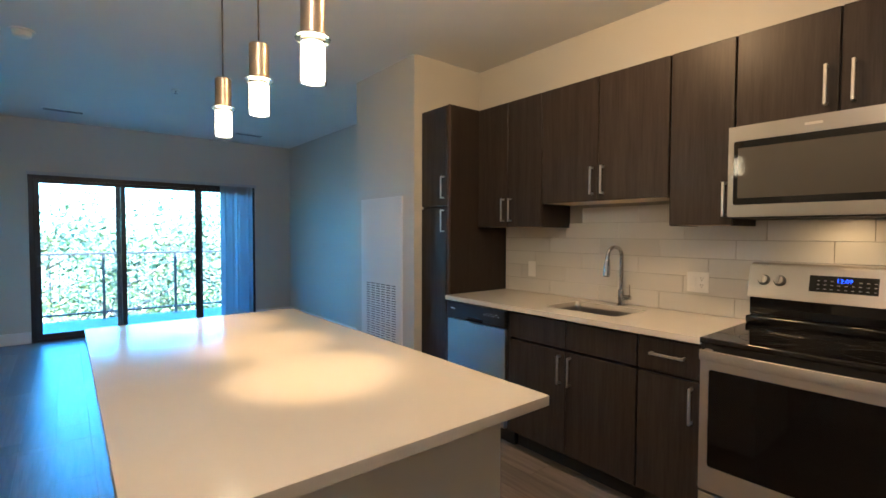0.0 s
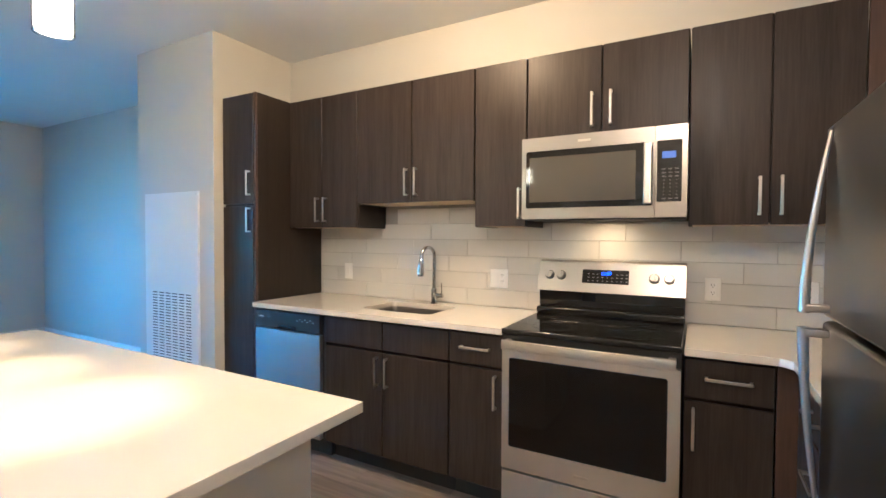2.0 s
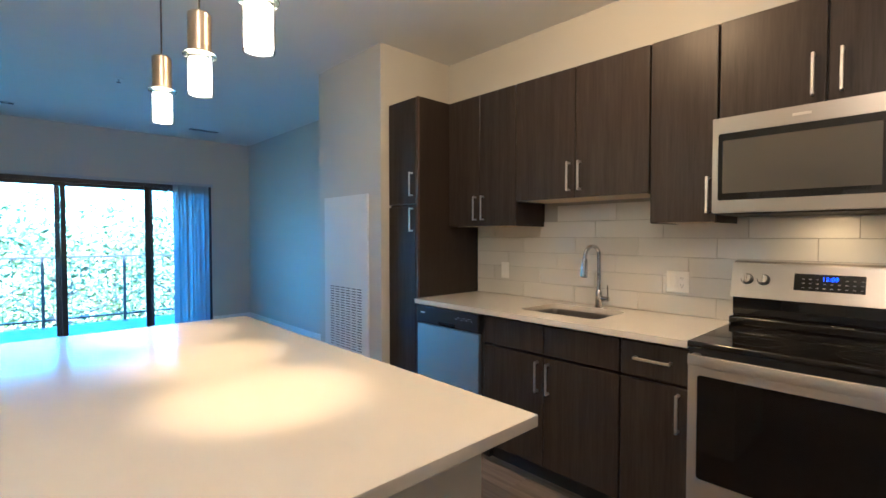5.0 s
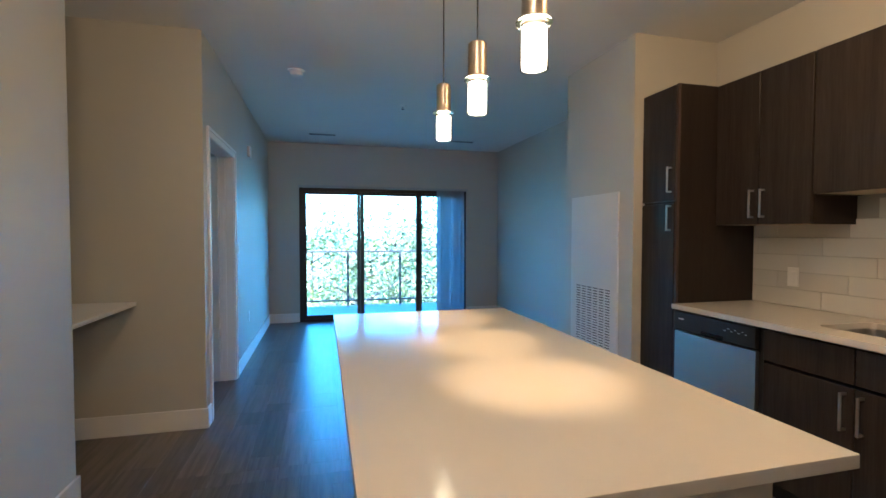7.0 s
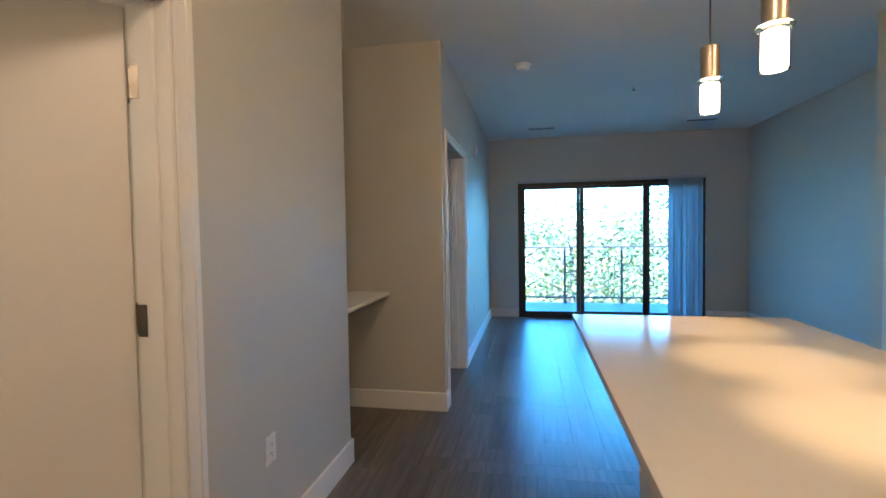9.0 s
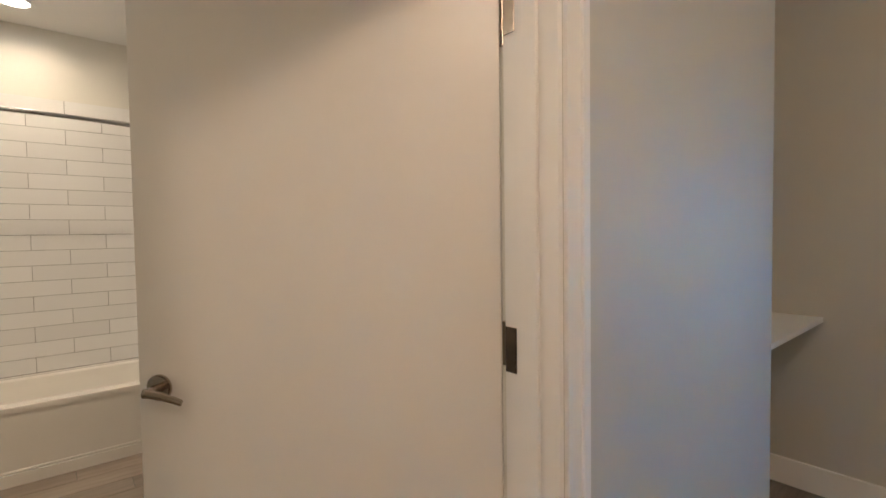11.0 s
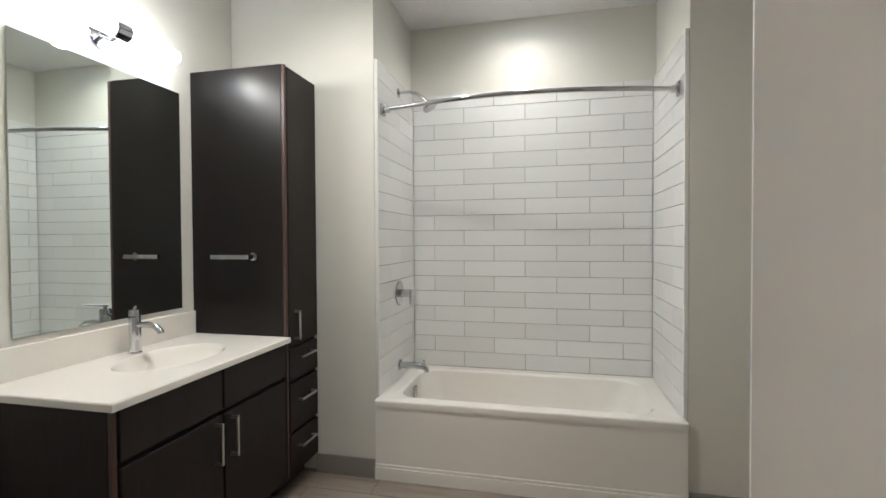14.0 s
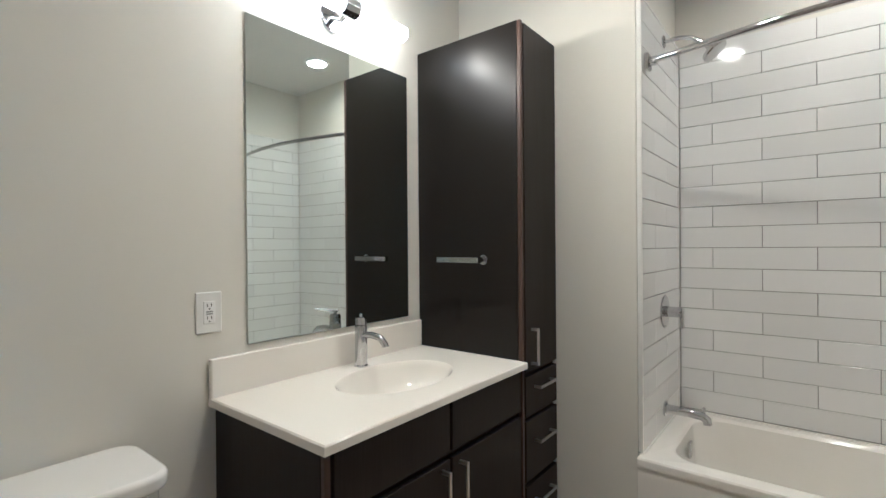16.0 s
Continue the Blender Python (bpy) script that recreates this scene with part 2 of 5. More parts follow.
def box(bm, x0, x1, y0, y1, z0, z1, bevel=0.0, seg=2):
    r = bmesh.ops.create_cube(bm, size=1.0)
    vs = r["verts"]
    bmesh.ops.scale(bm, vec=(abs(x1 - x0), abs(y1 - y0), abs(z1 - z0)), verts=vs)
    bmesh.ops.translate(bm, vec=((x0 + x1) / 2, (y0 + y1) / 2, (z0 + z1) / 2), verts=vs)
    if bevel:
        es = list({e for v in vs for e in v.link_edges})
        bmesh.ops.bevel(bm, geom=es, offset=bevel, segments=seg, affect="EDGES", profile=0.5)
    return bm


def boxm(*a, **k):
    return box(bmesh.new(), *a, **k)


def cyl(bm, c, r, h, axis="z", seg=24, r2=None, bevel=0.0):
    """A cylinder or cone from c along the axis by h."""
    m = {"z": Matrix.Identity(4), "x": Matrix.Rotation(radians(90), 4, "Y"), "y": Matrix.Rotation(radians(-90), 4, "X")}[axis]
    made = bmesh.ops.create_cone(bm, cap_ends=True, segments=seg, radius1=r, radius2=r if r2 is None else r2, depth=h,
                                 matrix=Matrix.Translation(c) @ m @ Matrix.Translation((0, 0, h / 2)))
    if bevel:
        caps = [e for e in {e for v in made["verts"] for e in v.link_edges} if len(e.link_faces) == 2 and any(len(f.verts) > 4 for f in e.link_faces)]
        bmesh.ops.bevel(bm, geom=caps, offset=bevel, segments=2, affect="EDGES")
    return bm


def cylm(*a, **k):
    return cyl(bmesh.new(), *a, **k)


def tube(points, r, seg=10, closed=False, r_end=None):
    """A round pipe along points."""
    bm = bmesh.new()
    pts = [Vector(p) for p in points]
    rings = []
    n = len(pts)
    up = None
    for i, p in enumerate(pts):
        d = (pts[min(i + 1, n - 1)] - pts[max(i - 1, 0)]).normalized()
        if up is None:
            up = Vector((0, 0, 1)) if abs(d.z) < 0.9 else Vector((1, 0, 0))
        side = d.cross(up).normalized()
        up = side.cross(d).normalized()
        rr = r if r_end is None else r + (r_end - r) * i / (n - 1)
        rings.append([bm.verts.new(p + rr * (math.cos(a) * side + math.sin(a) * up)) for a in (2 * math.pi * k / seg for k in range(seg))])
    for a, b in zip(rings, rings[1:]):
        for k in range(seg):
            bm.faces.new((a[k], a[(k + 1) % seg], b[(k + 1) % seg], b[k]))
    bm.faces.new(rings[0][::-1])
    bm.faces.new(rings[-1])
    return bm


def lathe(profile, c=(0, 0, 0), seg=32):
    """A turned shape about z from (radius, height) pairs."""
    bm = bmesh.new()
    rings = []
    for r, z in profile:
        rings.append([bm.verts.new((c[0] + r * math.cos(a), c[1] + r * math.sin(a), c[2] + z)) for a in (2 * math.pi * k / seg for k in range(seg))])
    for a, b in zip(rings, rings[1:]):
        for k in range(seg):
            bm.faces.new((a[k], a[(k + 1) % seg], b[(k + 1) % seg], b[k]))
    return bm


def prism(outline, z0, z1, bevel=0.0):
    """A flat outline in x and y, raised from z0 to z1."""
    bm = bmesh.new()
    f = bm.faces.new([bm.verts.new((x, y, z0)) for x, y in outline])
    up = bmesh.ops.extrude_face_region(bm, geom=[f])
    bmesh.ops.translate(bm, vec=(0, 0, z1 - z0), verts=[g for g in up["geom"] if isinstance(g, bmesh.types.BMVert)])
    bmesh.ops.recalc_face_normals(bm, faces=bm.faces)
    if bevel:
        bmesh.ops.bevel(bm, geom=list(bm.edges), offset=bevel, segments=2, affect="EDGES")
    return bm


def soften(me):
    """Rounded edges shade smoothly while the broad faces stay flat: corner normals weighted by face area."""
    me.shade_smooth()
    n, area = [f.normal.copy() for f in me.polygons], [f.area + 1e-9 for f in me.polygons]
    round_v = [[] for _ in me.vertices]
    for f in me.polygons:
        for v in f.vertices:
            round_v[v].append(f.index)
    out = []
    for f in me.polygons:
        for v in f.vertices:
            s = Vector((0, 0, 0))
            for g in round_v[v]:
                if n[g].dot(n[f.index]) > 0.80:
                    s += n[g] * area[g]
            out.append(s.normalized() if s.length > 1e-9 else n[f.index])
    me.normals_split_custom_set(out)


def link_mesh(name, bm, material, smooth=True):
    me = bpy.data.meshes.new(name)
    bmesh.ops.recalc_face_normals(bm, faces=bm.faces)
    bm.to_mesh(me)
    bm.free()
    me.materials.append(material)
    if smooth:
        soften(me)
    return new(name, me)


def part(name, bm, material, parent, label=""):
    """One mesh under a thing or a part, given in world coordinates."""
    ob = link_mesh(name, bm, material)
    ob.parent = parent
    base = parent
    off = Vector((0, 0, 0))
    while base is not None:
        off += Vector(base.location)
        base = base.parent
    ob.data.transform(Matrix.Translation(-off))
    if label:
        tagged(ob, label)
    return ob


def thing(name, loc, label, category, group="", kind=""):
    return_ob = new(name)
    return_ob.empty_display_size = 0.1
    return_ob.location = loc
    return tagged(return_ob, label, category, group, kind)


def solid(name, bm, material, label, category, kind="structure", group=""):
    """A top-level thing of one mesh."""
    return tagged(link_mesh(name, bm, material), label, category, group, kind)


def pull(parent, c, length, axis, out, reach=0.03):
    """A flat bar pull with two feet: centre on the face, long axis, and the way out of the face."""
    c, o = Vector(c), Vector(out)
    a = Vector({"x": (1, 0, 0), "y": (0, 1, 0), "z": (0, 0, 1)}[axis])
    s = o.cross(a)
    bm = bmesh.new()

    def slab(mid, la, lo, ls, bev):
        ext = [abs(a[i]) * la + abs(o[i]) * lo + abs(s[i]) * ls for i in range(3)]
        box(bm, *(v for i in range(3) for v in (mid[i] - ext[i] / 2, mid[i] + ext[i] / 2)), bevel=bev, seg=1)

    slab(c + o * reach, length, 0.007, 0.012, 0.0015)
    for k in (-1, 1):
        slab(c + o * reach / 2 + a * k * (length / 2 - 0.006), 0.010, reach, 0.010, 0)
    return part("handle", bm, M_NICKEL, parent, "satin nickel bar pull")

# ---- the large structure ----
H = 2.735
XK = 0.0          # kitchen wall
YS = -1.76        # wall behind the fridge
YR = 2.09         # return beside the pantry
XC = -0.685       # utility wall with the grille
YN = 6.69         # window wall
XL = -3.566       # living room's long wall
XH = -3.975       # hall wall
XD = -4.10        # bathroom side of the hall wall
YV = -1.90        # vanity wall
XT = -7.54        # wall behind the tub
XS = -6.84        # faces beside the tub
Y0, Y1 = -1.018, 0.548  # ends of the tub alcove


def wall(name, *boxes):
    bm = bmesh.new()
    for b in boxes:
        box(bm, *b)
    bath = name in ("wall_vanity", "wall_bath_north", "wall_tub_back")
    return solid(name, bm, M_WALLB if bath else M_WALL, "plain wall painted warm off-white", "wall")


wall("wall_kitchen", (XK, 0.26, YS - 0.12, YR, 0, H))
wall("wall_utility", (XC, 0.26, YR, 3.0, 0, H))
wall("wall_living_east", (0.09, 0.26, 3.0, YN, 0, H))
W0, W1, WZ = -3.125, -0.465, 2.06
wall("wall_north", (-6.2, -5.6, YN, YN + 0.16, 0, H), (-4.4, W0, YN, YN + 0.16, 0, H), (W1, 0.26, YN, YN + 0.16, 0, H),
     (W0, W1, YN, YN + 0.16, WZ, H), (-5.6, -4.4, YN, YN + 0.16, 2.1, H), (-5.6, -4.4, YN, YN + 0.16, 0, 0.9))
D0, D1 = 2.96, 3.90
wall("wall_living_west", (XL - 0.14, XL, 2.794, D0, 0, H), (XL - 0.14, XL, D1, YN, 0, H), (XL - 0.14, XL, D0, D1, 2.06, H))
wall("wall_nook_north", (-6.2, XL - 0.14, 2.794, 2.93, 0, H))
# unseen wall, added to shut stray light out of the bedroom
wall("closure_wall_bedroom_west", (-6.2, -6.08, 2.93, YN, 0, H))
wall("wall_nook_back", (-4.72, -4.60, 1.83, 2.794, 0, H))
wall("wall_nook_south", (-4.72, XH, 1.83, 1.95, 0, H))
B0, B1, BZ = -0.27, 0.66, 2.06
wall("wall_hall", (XD, XH, B1, 1.83, 0, H), (XD, XH, -3.3, B0, 0, H), (XD, XH, B0, B1, BZ, H))
wall("wall_south", (-2.05, XK, YS - 0.12, YS, 0, H))
# two unseen walls, added to close the space behind the camera to light
wall("closure_wall_entry_east", (-2.05, -1.93, -3.3, YS - 0.12, 0, H))
wall("closure_wall_entry_south", (XD, -1.93, -3.42, -3.3, 0, H))
wall("wall_vanity", (-7.68, XD, YV - 0.12, YV, 0, H))
wall("wall_bath_north", (-7.68, XD, 1.10, 1.22, 0, H))
wall("wall_tub_back", (-7.68, XT, YV, 1.10, 0, H))
for nm, a, b in (("wall_tub_south", YV, Y0), ("wall_tub_north", Y1, 1.10)):
    bm = bmesh.new()
    box(bm, XT, XS, a, b, 0, H, 0.006, 2)
    solid(nm, bm, M_WALLB, "painted wall return beside the bathtub", "wall")
solid("ceiling", boxm(-7.8, 0.3, -3.5, YN + 0.16, H, H + 0.12), M_CEIL, "flat ceiling painted white", "ceiling")
floor = solid("floor", boxm(-6.2, 0.26, -3.42, YN + 0.16, -0.12, -0.006), M_SUB, "dark brown wood-look plank floor", "floor")
bath_floor = solid("bathroom_floor", boxm(-7.68, -4.04, YV - 0.1, 1.15, -0.004, -0.002), M_GROUT, "grey-brown plank tile floor", "floor")

# baseboards and casings
for nm, b in (("hall", (XH, XH + 0.015, 0.735, 1.965, 0, 0.14)), ("hall", (XH, XH + 0.015, -3.3, -0.345, 0, 0.14)),
              ("nook", (-4.60, XL + 0.015, 2.779, 2.794, 0, 0.14)), ("nook", (-4.60, -4.585, 1.965, 2.779, 0, 0.14)),
              ("nook", (-4.585, XH + 0.015, 1.95, 1.965, 0, 0.14)),
              ("living", (XL, XL + 0.015, 2.794, D0 - 0.075, 0, 0.14)), ("living", (XL, XL + 0.015, D1 + 0.075, YN, 0, 0.14)),
              ("living", (XL + 0.015, W0 - 0.002, YN - 0.015, YN, 0, 0.14)), ("living", (W1 + 0.002, 0.09, YN - 0.015, YN, 0, 0.14)),
              ("living", (0.075, 0.09, 3.0, YN - 0.015, 0, 0.14)), ("utility", (XC, 0.075, 3.0, 3.015, 0, 0.14)),
              ("utility", (XC - 0.015, XC, YR, 3.0, 0, 0.14))):
    solid("baseboard", boxm(*b, bevel=0.003, seg=1), M_TRIM, "tall white painted baseboard", "baseboard", group=nm + " baseboards")
for b in ((-6.83, -6.818, -1.37, Y0 - 0.002, 0, 0.10), (-6.83, -6.818, Y1 + 0.002, 1.10, 0, 0.10), (-5.50, XD, YV, YV + 0.012, 0, 0.10),
          (-6.81, XD, 1.088, 1.10, 0, 0.10)):
    solid("baseboard", boxm(*b, bevel=0.003, seg=1), M_COVE, "low grey-brown tile base", "baseboard", group="bathroom baseboards")


def casing(name, x, out, y0, y1, z1, w=0.068, t=0.018):
    """A stepped casing round an opening in a wall that runs along y."""
    th = thing(name, (x, (y0 + y1) / 2, 0), "white painted moulded door casing", "door casing", kind="structure")
    for a, b in ((y0 - w, y0), (y1, y1 + w)):
        bm = bmesh.new()
        lo, hi = (a, a + w * 0.36) if a < y0 else (b - w * 0.36, b)
        c, d = (hi - 0.003, b) if a < y0 else (a, lo + 0.003)
        box(bm, x, x + out * t * 0.62, c, d, 0, z1, 0.0015, 1)
        box(bm, x, x + out * t, lo, hi, 0, z1 + w * 0.63, 0.002, 1)
        part("side_casing", bm, M_TRIM, th)
    bm = bmesh.new()
    box(bm, x, x + out * t * 0.62, y0 - w * 0.63, y1 + w * 0.63, z1 + 0.001, z1 + w * 0.66, 0.002, 1)
    box(bm, x, x + out * t, y0 - w, y1 + w, z1 + w * 0.64, z1 + w, 0.002, 1)
    part("head_casing", bm, M_TRIM, th)
    return th


def jambs(name, xa, xb, y0, y1, z1, stop):
    th = thing(name, ((xa + xb) / 2, (y0 + y1) / 2, 0), "white painted door frame lining the opening", "door frame", kind="structure")
    for y, s in ((y0, 1), (y1, -1)):
        bm = bmesh.new()
        box(bm, xa, xb, y, y + s * 0.014, 0, z1 - 0.014, 0.001, 1)
        part("jamb", bm, M_TRIM, th)
        bm = bmesh.new()
        box(bm, stop, stop + 0.034, y + s * 0.014, y + s * 0.026, 0, z1 - 0.026, 0.002, 1)
        part("door_stop", bm, M_TRIM, th)
    part("head_jamb", boxm(xa, xb, y0, y1, z1 - 0.014, z1, bevel=0.001, seg=1), M_TRIM, th)
    return th


casing("door_casing_bath", XH, 1, B0, B1, BZ - 0.014)
frame_bath = jambs("door_frame_bath", XD - 0.018, XH, B0, B1, BZ, XD + 0.045)
casing("door_casing_living", XL, 1, D0, D1, 2.046)
jambs("door_frame_living", XL - 0.14, XL, D0, D1, 2.06, XL - 0.10)

# ---- kitchen ----
ZB, ZT = 1.405, 2.297     # bottom and top of the wall cabinets
XU = -0.325               # their door faces
XB = -0.62                # door faces of the base cabinets
DT = 0.019


def xdoor(parent, name, xf, y0, y1, z0, z1, handle=None, label=""):
    """A slab front facing -x, with a pull given as (y, z, length, axis)."""
    g = 0.0036
    d = part(name, boxm(xf, xf + DT, y0 + g, y1 - g, z0 + g, z1 - g, bevel=0.0018, seg=1), M_DARK, parent, label)
    if handle:
        y, z, ln, ax = handle
        pull(d, (xf, y, z), ln, ax, (-1, 0, 0))
    return d


def wall_cabinet(y0, y1, z0, z1, doors, label):
    th = thing("wall_cabinet", (XU / 2, (y0 + y1) / 2, z0), label, "kitchen cabinet", "kitchen wall cabinets")
    bm = bmesh.new()
    box(bm, XU + DT + 0.002, -0.003, y0 + 0.001, y1 - 0.001, z0 + 0.012, z1, 0.001, 1)
    part("body", bm, M_DARKSIDE, th)
    part("underside", boxm(XU + DT + 0.008, -0.006, y0 + 0.016, y1 - 0.016, z0 + 0.004, z0 + 0.011), M_BIRCH, th, "pale birch-look underside")
    for a, b in ((y0 + 0.001, y0 + 0.016), (y1 - 0.016, y1 - 0.001)):
        part("side_edge", boxm(XU + DT + 0.002, -0.003, a, b, z0, z0 + 0.0118), M_DARKSIDE, th)
    for a, b, hy in doors:
        xdoor(th, "door", XU, a, b, z0, z1, (hy, z0 + 0.125, 0.165, "z"))
    return th


lab = "dark espresso wood-grain wall cabinet with flat doors"
wall_cabinet(1.145, 1.755, ZB, ZT, ((1.145, 1.450, 1.415), (1.450, 1.755, 1.485)), lab)
wall_cabinet(0.305, 1.143, 1.556, ZT, ((0.305, 0.724, 0.689), (0.724, 1.143, 0.759)), lab + ", shorter over the sink")
wall_cabinet(0.0, 0.303, ZB, ZT, ((0.0, 0.303, 0.035),), lab + ", single door")
wall_cabinet(-0.760, -0.002, 1.856, ZT, ((-0.760, -0.381, -0.425), (-0.381, -0.002, -0.337)), lab + " above the microwave")
wall_cabinet(-1.372, -0.764, ZB, ZT, ((-1.068, -0.764, -1.030), (-1.372, -1.068, -1.106)), lab + " beside the microwave")

# cabinets of the short leg
th = thing("wall_cabinet", (-0.75, YS + 0.16, ZB), "dark espresso corner wall cabinet over the short counter", "kitchen cabinet", "kitchen wall cabinets")
YU = YS + 0.325
part("body", boxm(-1.17, -0.003, YS + 0.003, YU - DT - 0.002, ZB, ZT, bevel=0.001, seg=1), M_DARKSIDE, th)
part("filler", boxm(XU + 0.004, XU + 0.02, YU - DT, -1.374, ZB, ZT, bevel=0.001, seg=1), M_EDGE, th, "narrow brown filler strip")
for a, b, hx in ((-0.745, XU - 0.005, -0.70), (-1.17, -0.749, -0.79)):
    d = part("door", boxm(a, b, YU - DT, YU, ZB, ZT, bevel=0.0018, seg=1), M_DARK, th)
    pull(d, (hx, YU, ZB + 0.125), 0.165, "z", (0, 1, 0))
th = thing("fridge_cabinet", (-1.56, YS + 0.16, 1.76), "dark espresso cabinet over the refrigerator", "kitchen cabinet", "kitchen wall cabinets")
part("body", boxm(-1.99, -1.172, YS + 0.003, YU - DT - 0.002, 1.76, ZT, bevel=0.001, seg=1), M_DARKSIDE, th)
for a, b, hx in ((-1.58, -1.172, -1.54), (-1.99, -1.584, -1.62)):
    d = part("door", boxm(a, b, YU - DT, YU, 1.76, ZT, bevel=0.0018, seg=1), M_DARK, th)
    pull(d, (hx, YU, 1.76 + 0.12), 0.165, "z", (0, 1, 0))

# pantry
th = thing("pantry_cabinet", (-0.31, 1.925, 0), "tall narrow dark espresso pantry cabinet with two doors", "pantry cabinet")
XP = -0.617
part("side_panel", boxm(XP + DT + 0.002, -0.003, 1.757, 1.775, 0.0, ZT, bevel=0.001, seg=1), M_DARKSIDE, th)
part("edge_band", boxm(XP + DT - 0.016, XP + DT + 0.0015, 1.757, 1.775, 0.10, ZT, bevel=0.001, seg=1), M_EDGE, th, "reddish brown edge strip")
part("body", boxm(XP + DT + 0.003, -0.003, 1.776, YR - 0.003, 0.10, ZT - 0.001), M_DARKSIDE, th)
part("toe_kick", boxm(XP + 0.08, -0.003, 1.776, YR - 0.003, 0, 0.099), M_BLACK, th)
xdoor(th, "door", XP, 1.777, YR - 0.003, 1.562, ZT, (1.812, 1.70, 0.165, "z"))
xdoor(th, "door", XP, 1.777, YR - 0.003, 0.105, 1.552, (1.812, 1.455, 0.165, "z"))


def base_cabinet(y0, y1, fronts, label, top=0.882):
    th = thing("base_cabinet", (-0.3, (y0 + y1) / 2, 0), label, "kitchen cabinet", "kitchen base cabinets")
    part("body", boxm(XB + DT + 0.002, -0.003, y0 + 0.001, y1 - 0.001, 0.105, top), M_DARKSIDE, th)
    part("toe_kick", boxm(XB + 0.085, -0.003, y0 + 0.001, y1 - 0.001, 0, 0.104), M_BLACK, th)
    for nm, a, b, z0, z1, hd in fronts:
        xdoor(th, nm, XB, a, b, z0, z1, hd)
    return th


lab = "dark espresso wood-grain base cabinet with bar pulls"
base_cabinet(0.305, 1.143, (("drawer", 0.305, 0.724, 0.712, 0.874, None), ("drawer", 0.724, 1.143, 0.712, 0.874, None),
                            ("door", 0.305, 0.724, 0.112, 0.704, (0.690, 0.595, 0.165, "z")),
                            ("door", 0.724, 1.143, 0.112, 0.704, (0.758, 0.595, 0.165, "z"))), lab + " under the sink", 0.69)
base_cabinet(0.003, 0.303, (("drawer", 0.003, 0.303, 0.712, 0.874, (0.153, 0.80, 0.16, "y")),
                            ("door", 0.003, 0.303, 0.112, 0.704, (0.045, 0.595, 0.165, "z"))), "dark espresso base cabinet with one drawer over one door")
base_cabinet(-1.069, -0.765, (("drawer", -1.069, -0.765, 0.712, 0.874, (-0.917, 0.80, 0.16, "y")),
                              ("door", -1.069, -0.765, 0.112, 0.704, (-0.800, 0.595, 0.165, "z"))), lab + " beside the range")
th = thing("corner_cabinet", (-0.6, -1.4, 0), "dark espresso corner base cabinet of the short counter", "kitchen cabinet", "kitchen base cabinets")
YB = -1.135
part("body", boxm(-1.17, -0.003, YS + 0.003, YB - DT - 0.002, 0.105, 0.882), M_DARKSIDE, th)
part("toe_kick", boxm(-1.17, -0.003, YS + 0.003, YB - 0.085, 0, 0.104), M_BLACK, th)
part("filler", boxm(XB + 0.002, XB + DT, YB - DT, -1.071, 0.105, 0.882, bevel=0.001, seg=1), M_EDGE, th, "brown corner filler")
part("filler", boxm(-0.70, XB + 0.001, YB - DT, YB - 0.001, 0.105, 0.882, bevel=0.001, seg=1), M_DARKSIDE, th)
for nm, z0, z1, hz in (("drawer", 0.712, 0.874, 0.80), ("drawer", 0.44, 0.704, 0.60), ("drawer", 0.112, 0.432, 0.33)):
    d = part(nm, boxm(-1.168, -0.703, YB - DT, YB, z0, z1, bevel=0.0018, seg=1), M_DARK, th)
    pull(d, (-0.935, YB, hz), 0.16, "x", (0, 1, 0))

# worktops
SX0, SX1, SY0, SY1 = -0.485, -0.135, 0.50, 0.985   # sink opening


def rounded(x0, x1, y0, y1, r, n=6):
    pts = []
    for cx, cy, a0 in ((x1 - r, y1 - r, 0), (x0 + r, y1 - r, 90), (x0 + r, y0 + r, 180), (x1 - r, y0 + r, 270)):
        for k in range(n + 1):
            a = radians(a0 + 90 * k / n)
            pts.append((cx + r * math.cos(a), cy + r * math.sin(a)))
    return pts


def slab_with_hole(outer, hole, z0, z1):
    """A flat slab whose outline and hole have the same number of points."""
    bm = bmesh.new()
    rows = []
    for pts, z in ((outer, z1), (hole, z1), (hole, z0), (outer, z0)):
        rows.append([bm.verts.new((x, y, z)) for x, y in pts])
    n = len(outer)
    for a, b in zip(rows, rows[1:] + rows[:1]):
        for k in range(n):
            bm.faces.new((a[k], a[(k + 1) % n], b[(k + 1) % n], b[k]))
    return bm


XE = -0.648
th = thing("worktop", (-0.32, 0.87, 0.884), "white speckled quartz worktop with an undermount sink opening", "worktop")
part("top", slab_with_hole(rounded(XE, -0.003, 0.004, 1.755, 0.004), rounded(SX0, SX1, SY0, SY1, 0.035), 0.884, 0.914), M_QUARTZ, th)
th2 = thing("worktop", (-0.5, -1.4, 0.884), "white speckled quartz corner worktop beside the range", "worktop")
part("top", prism([(-0.003, -0.766), (XE, -0.766), (XE, -1.075), (XE - 0.035, -1.11), (-1.172, -1.11), (-1.172, YS + 0.003), (-0.003, YS + 0.003)], 0.884, 0.914, 0.002), M_QUARTZ, th2)

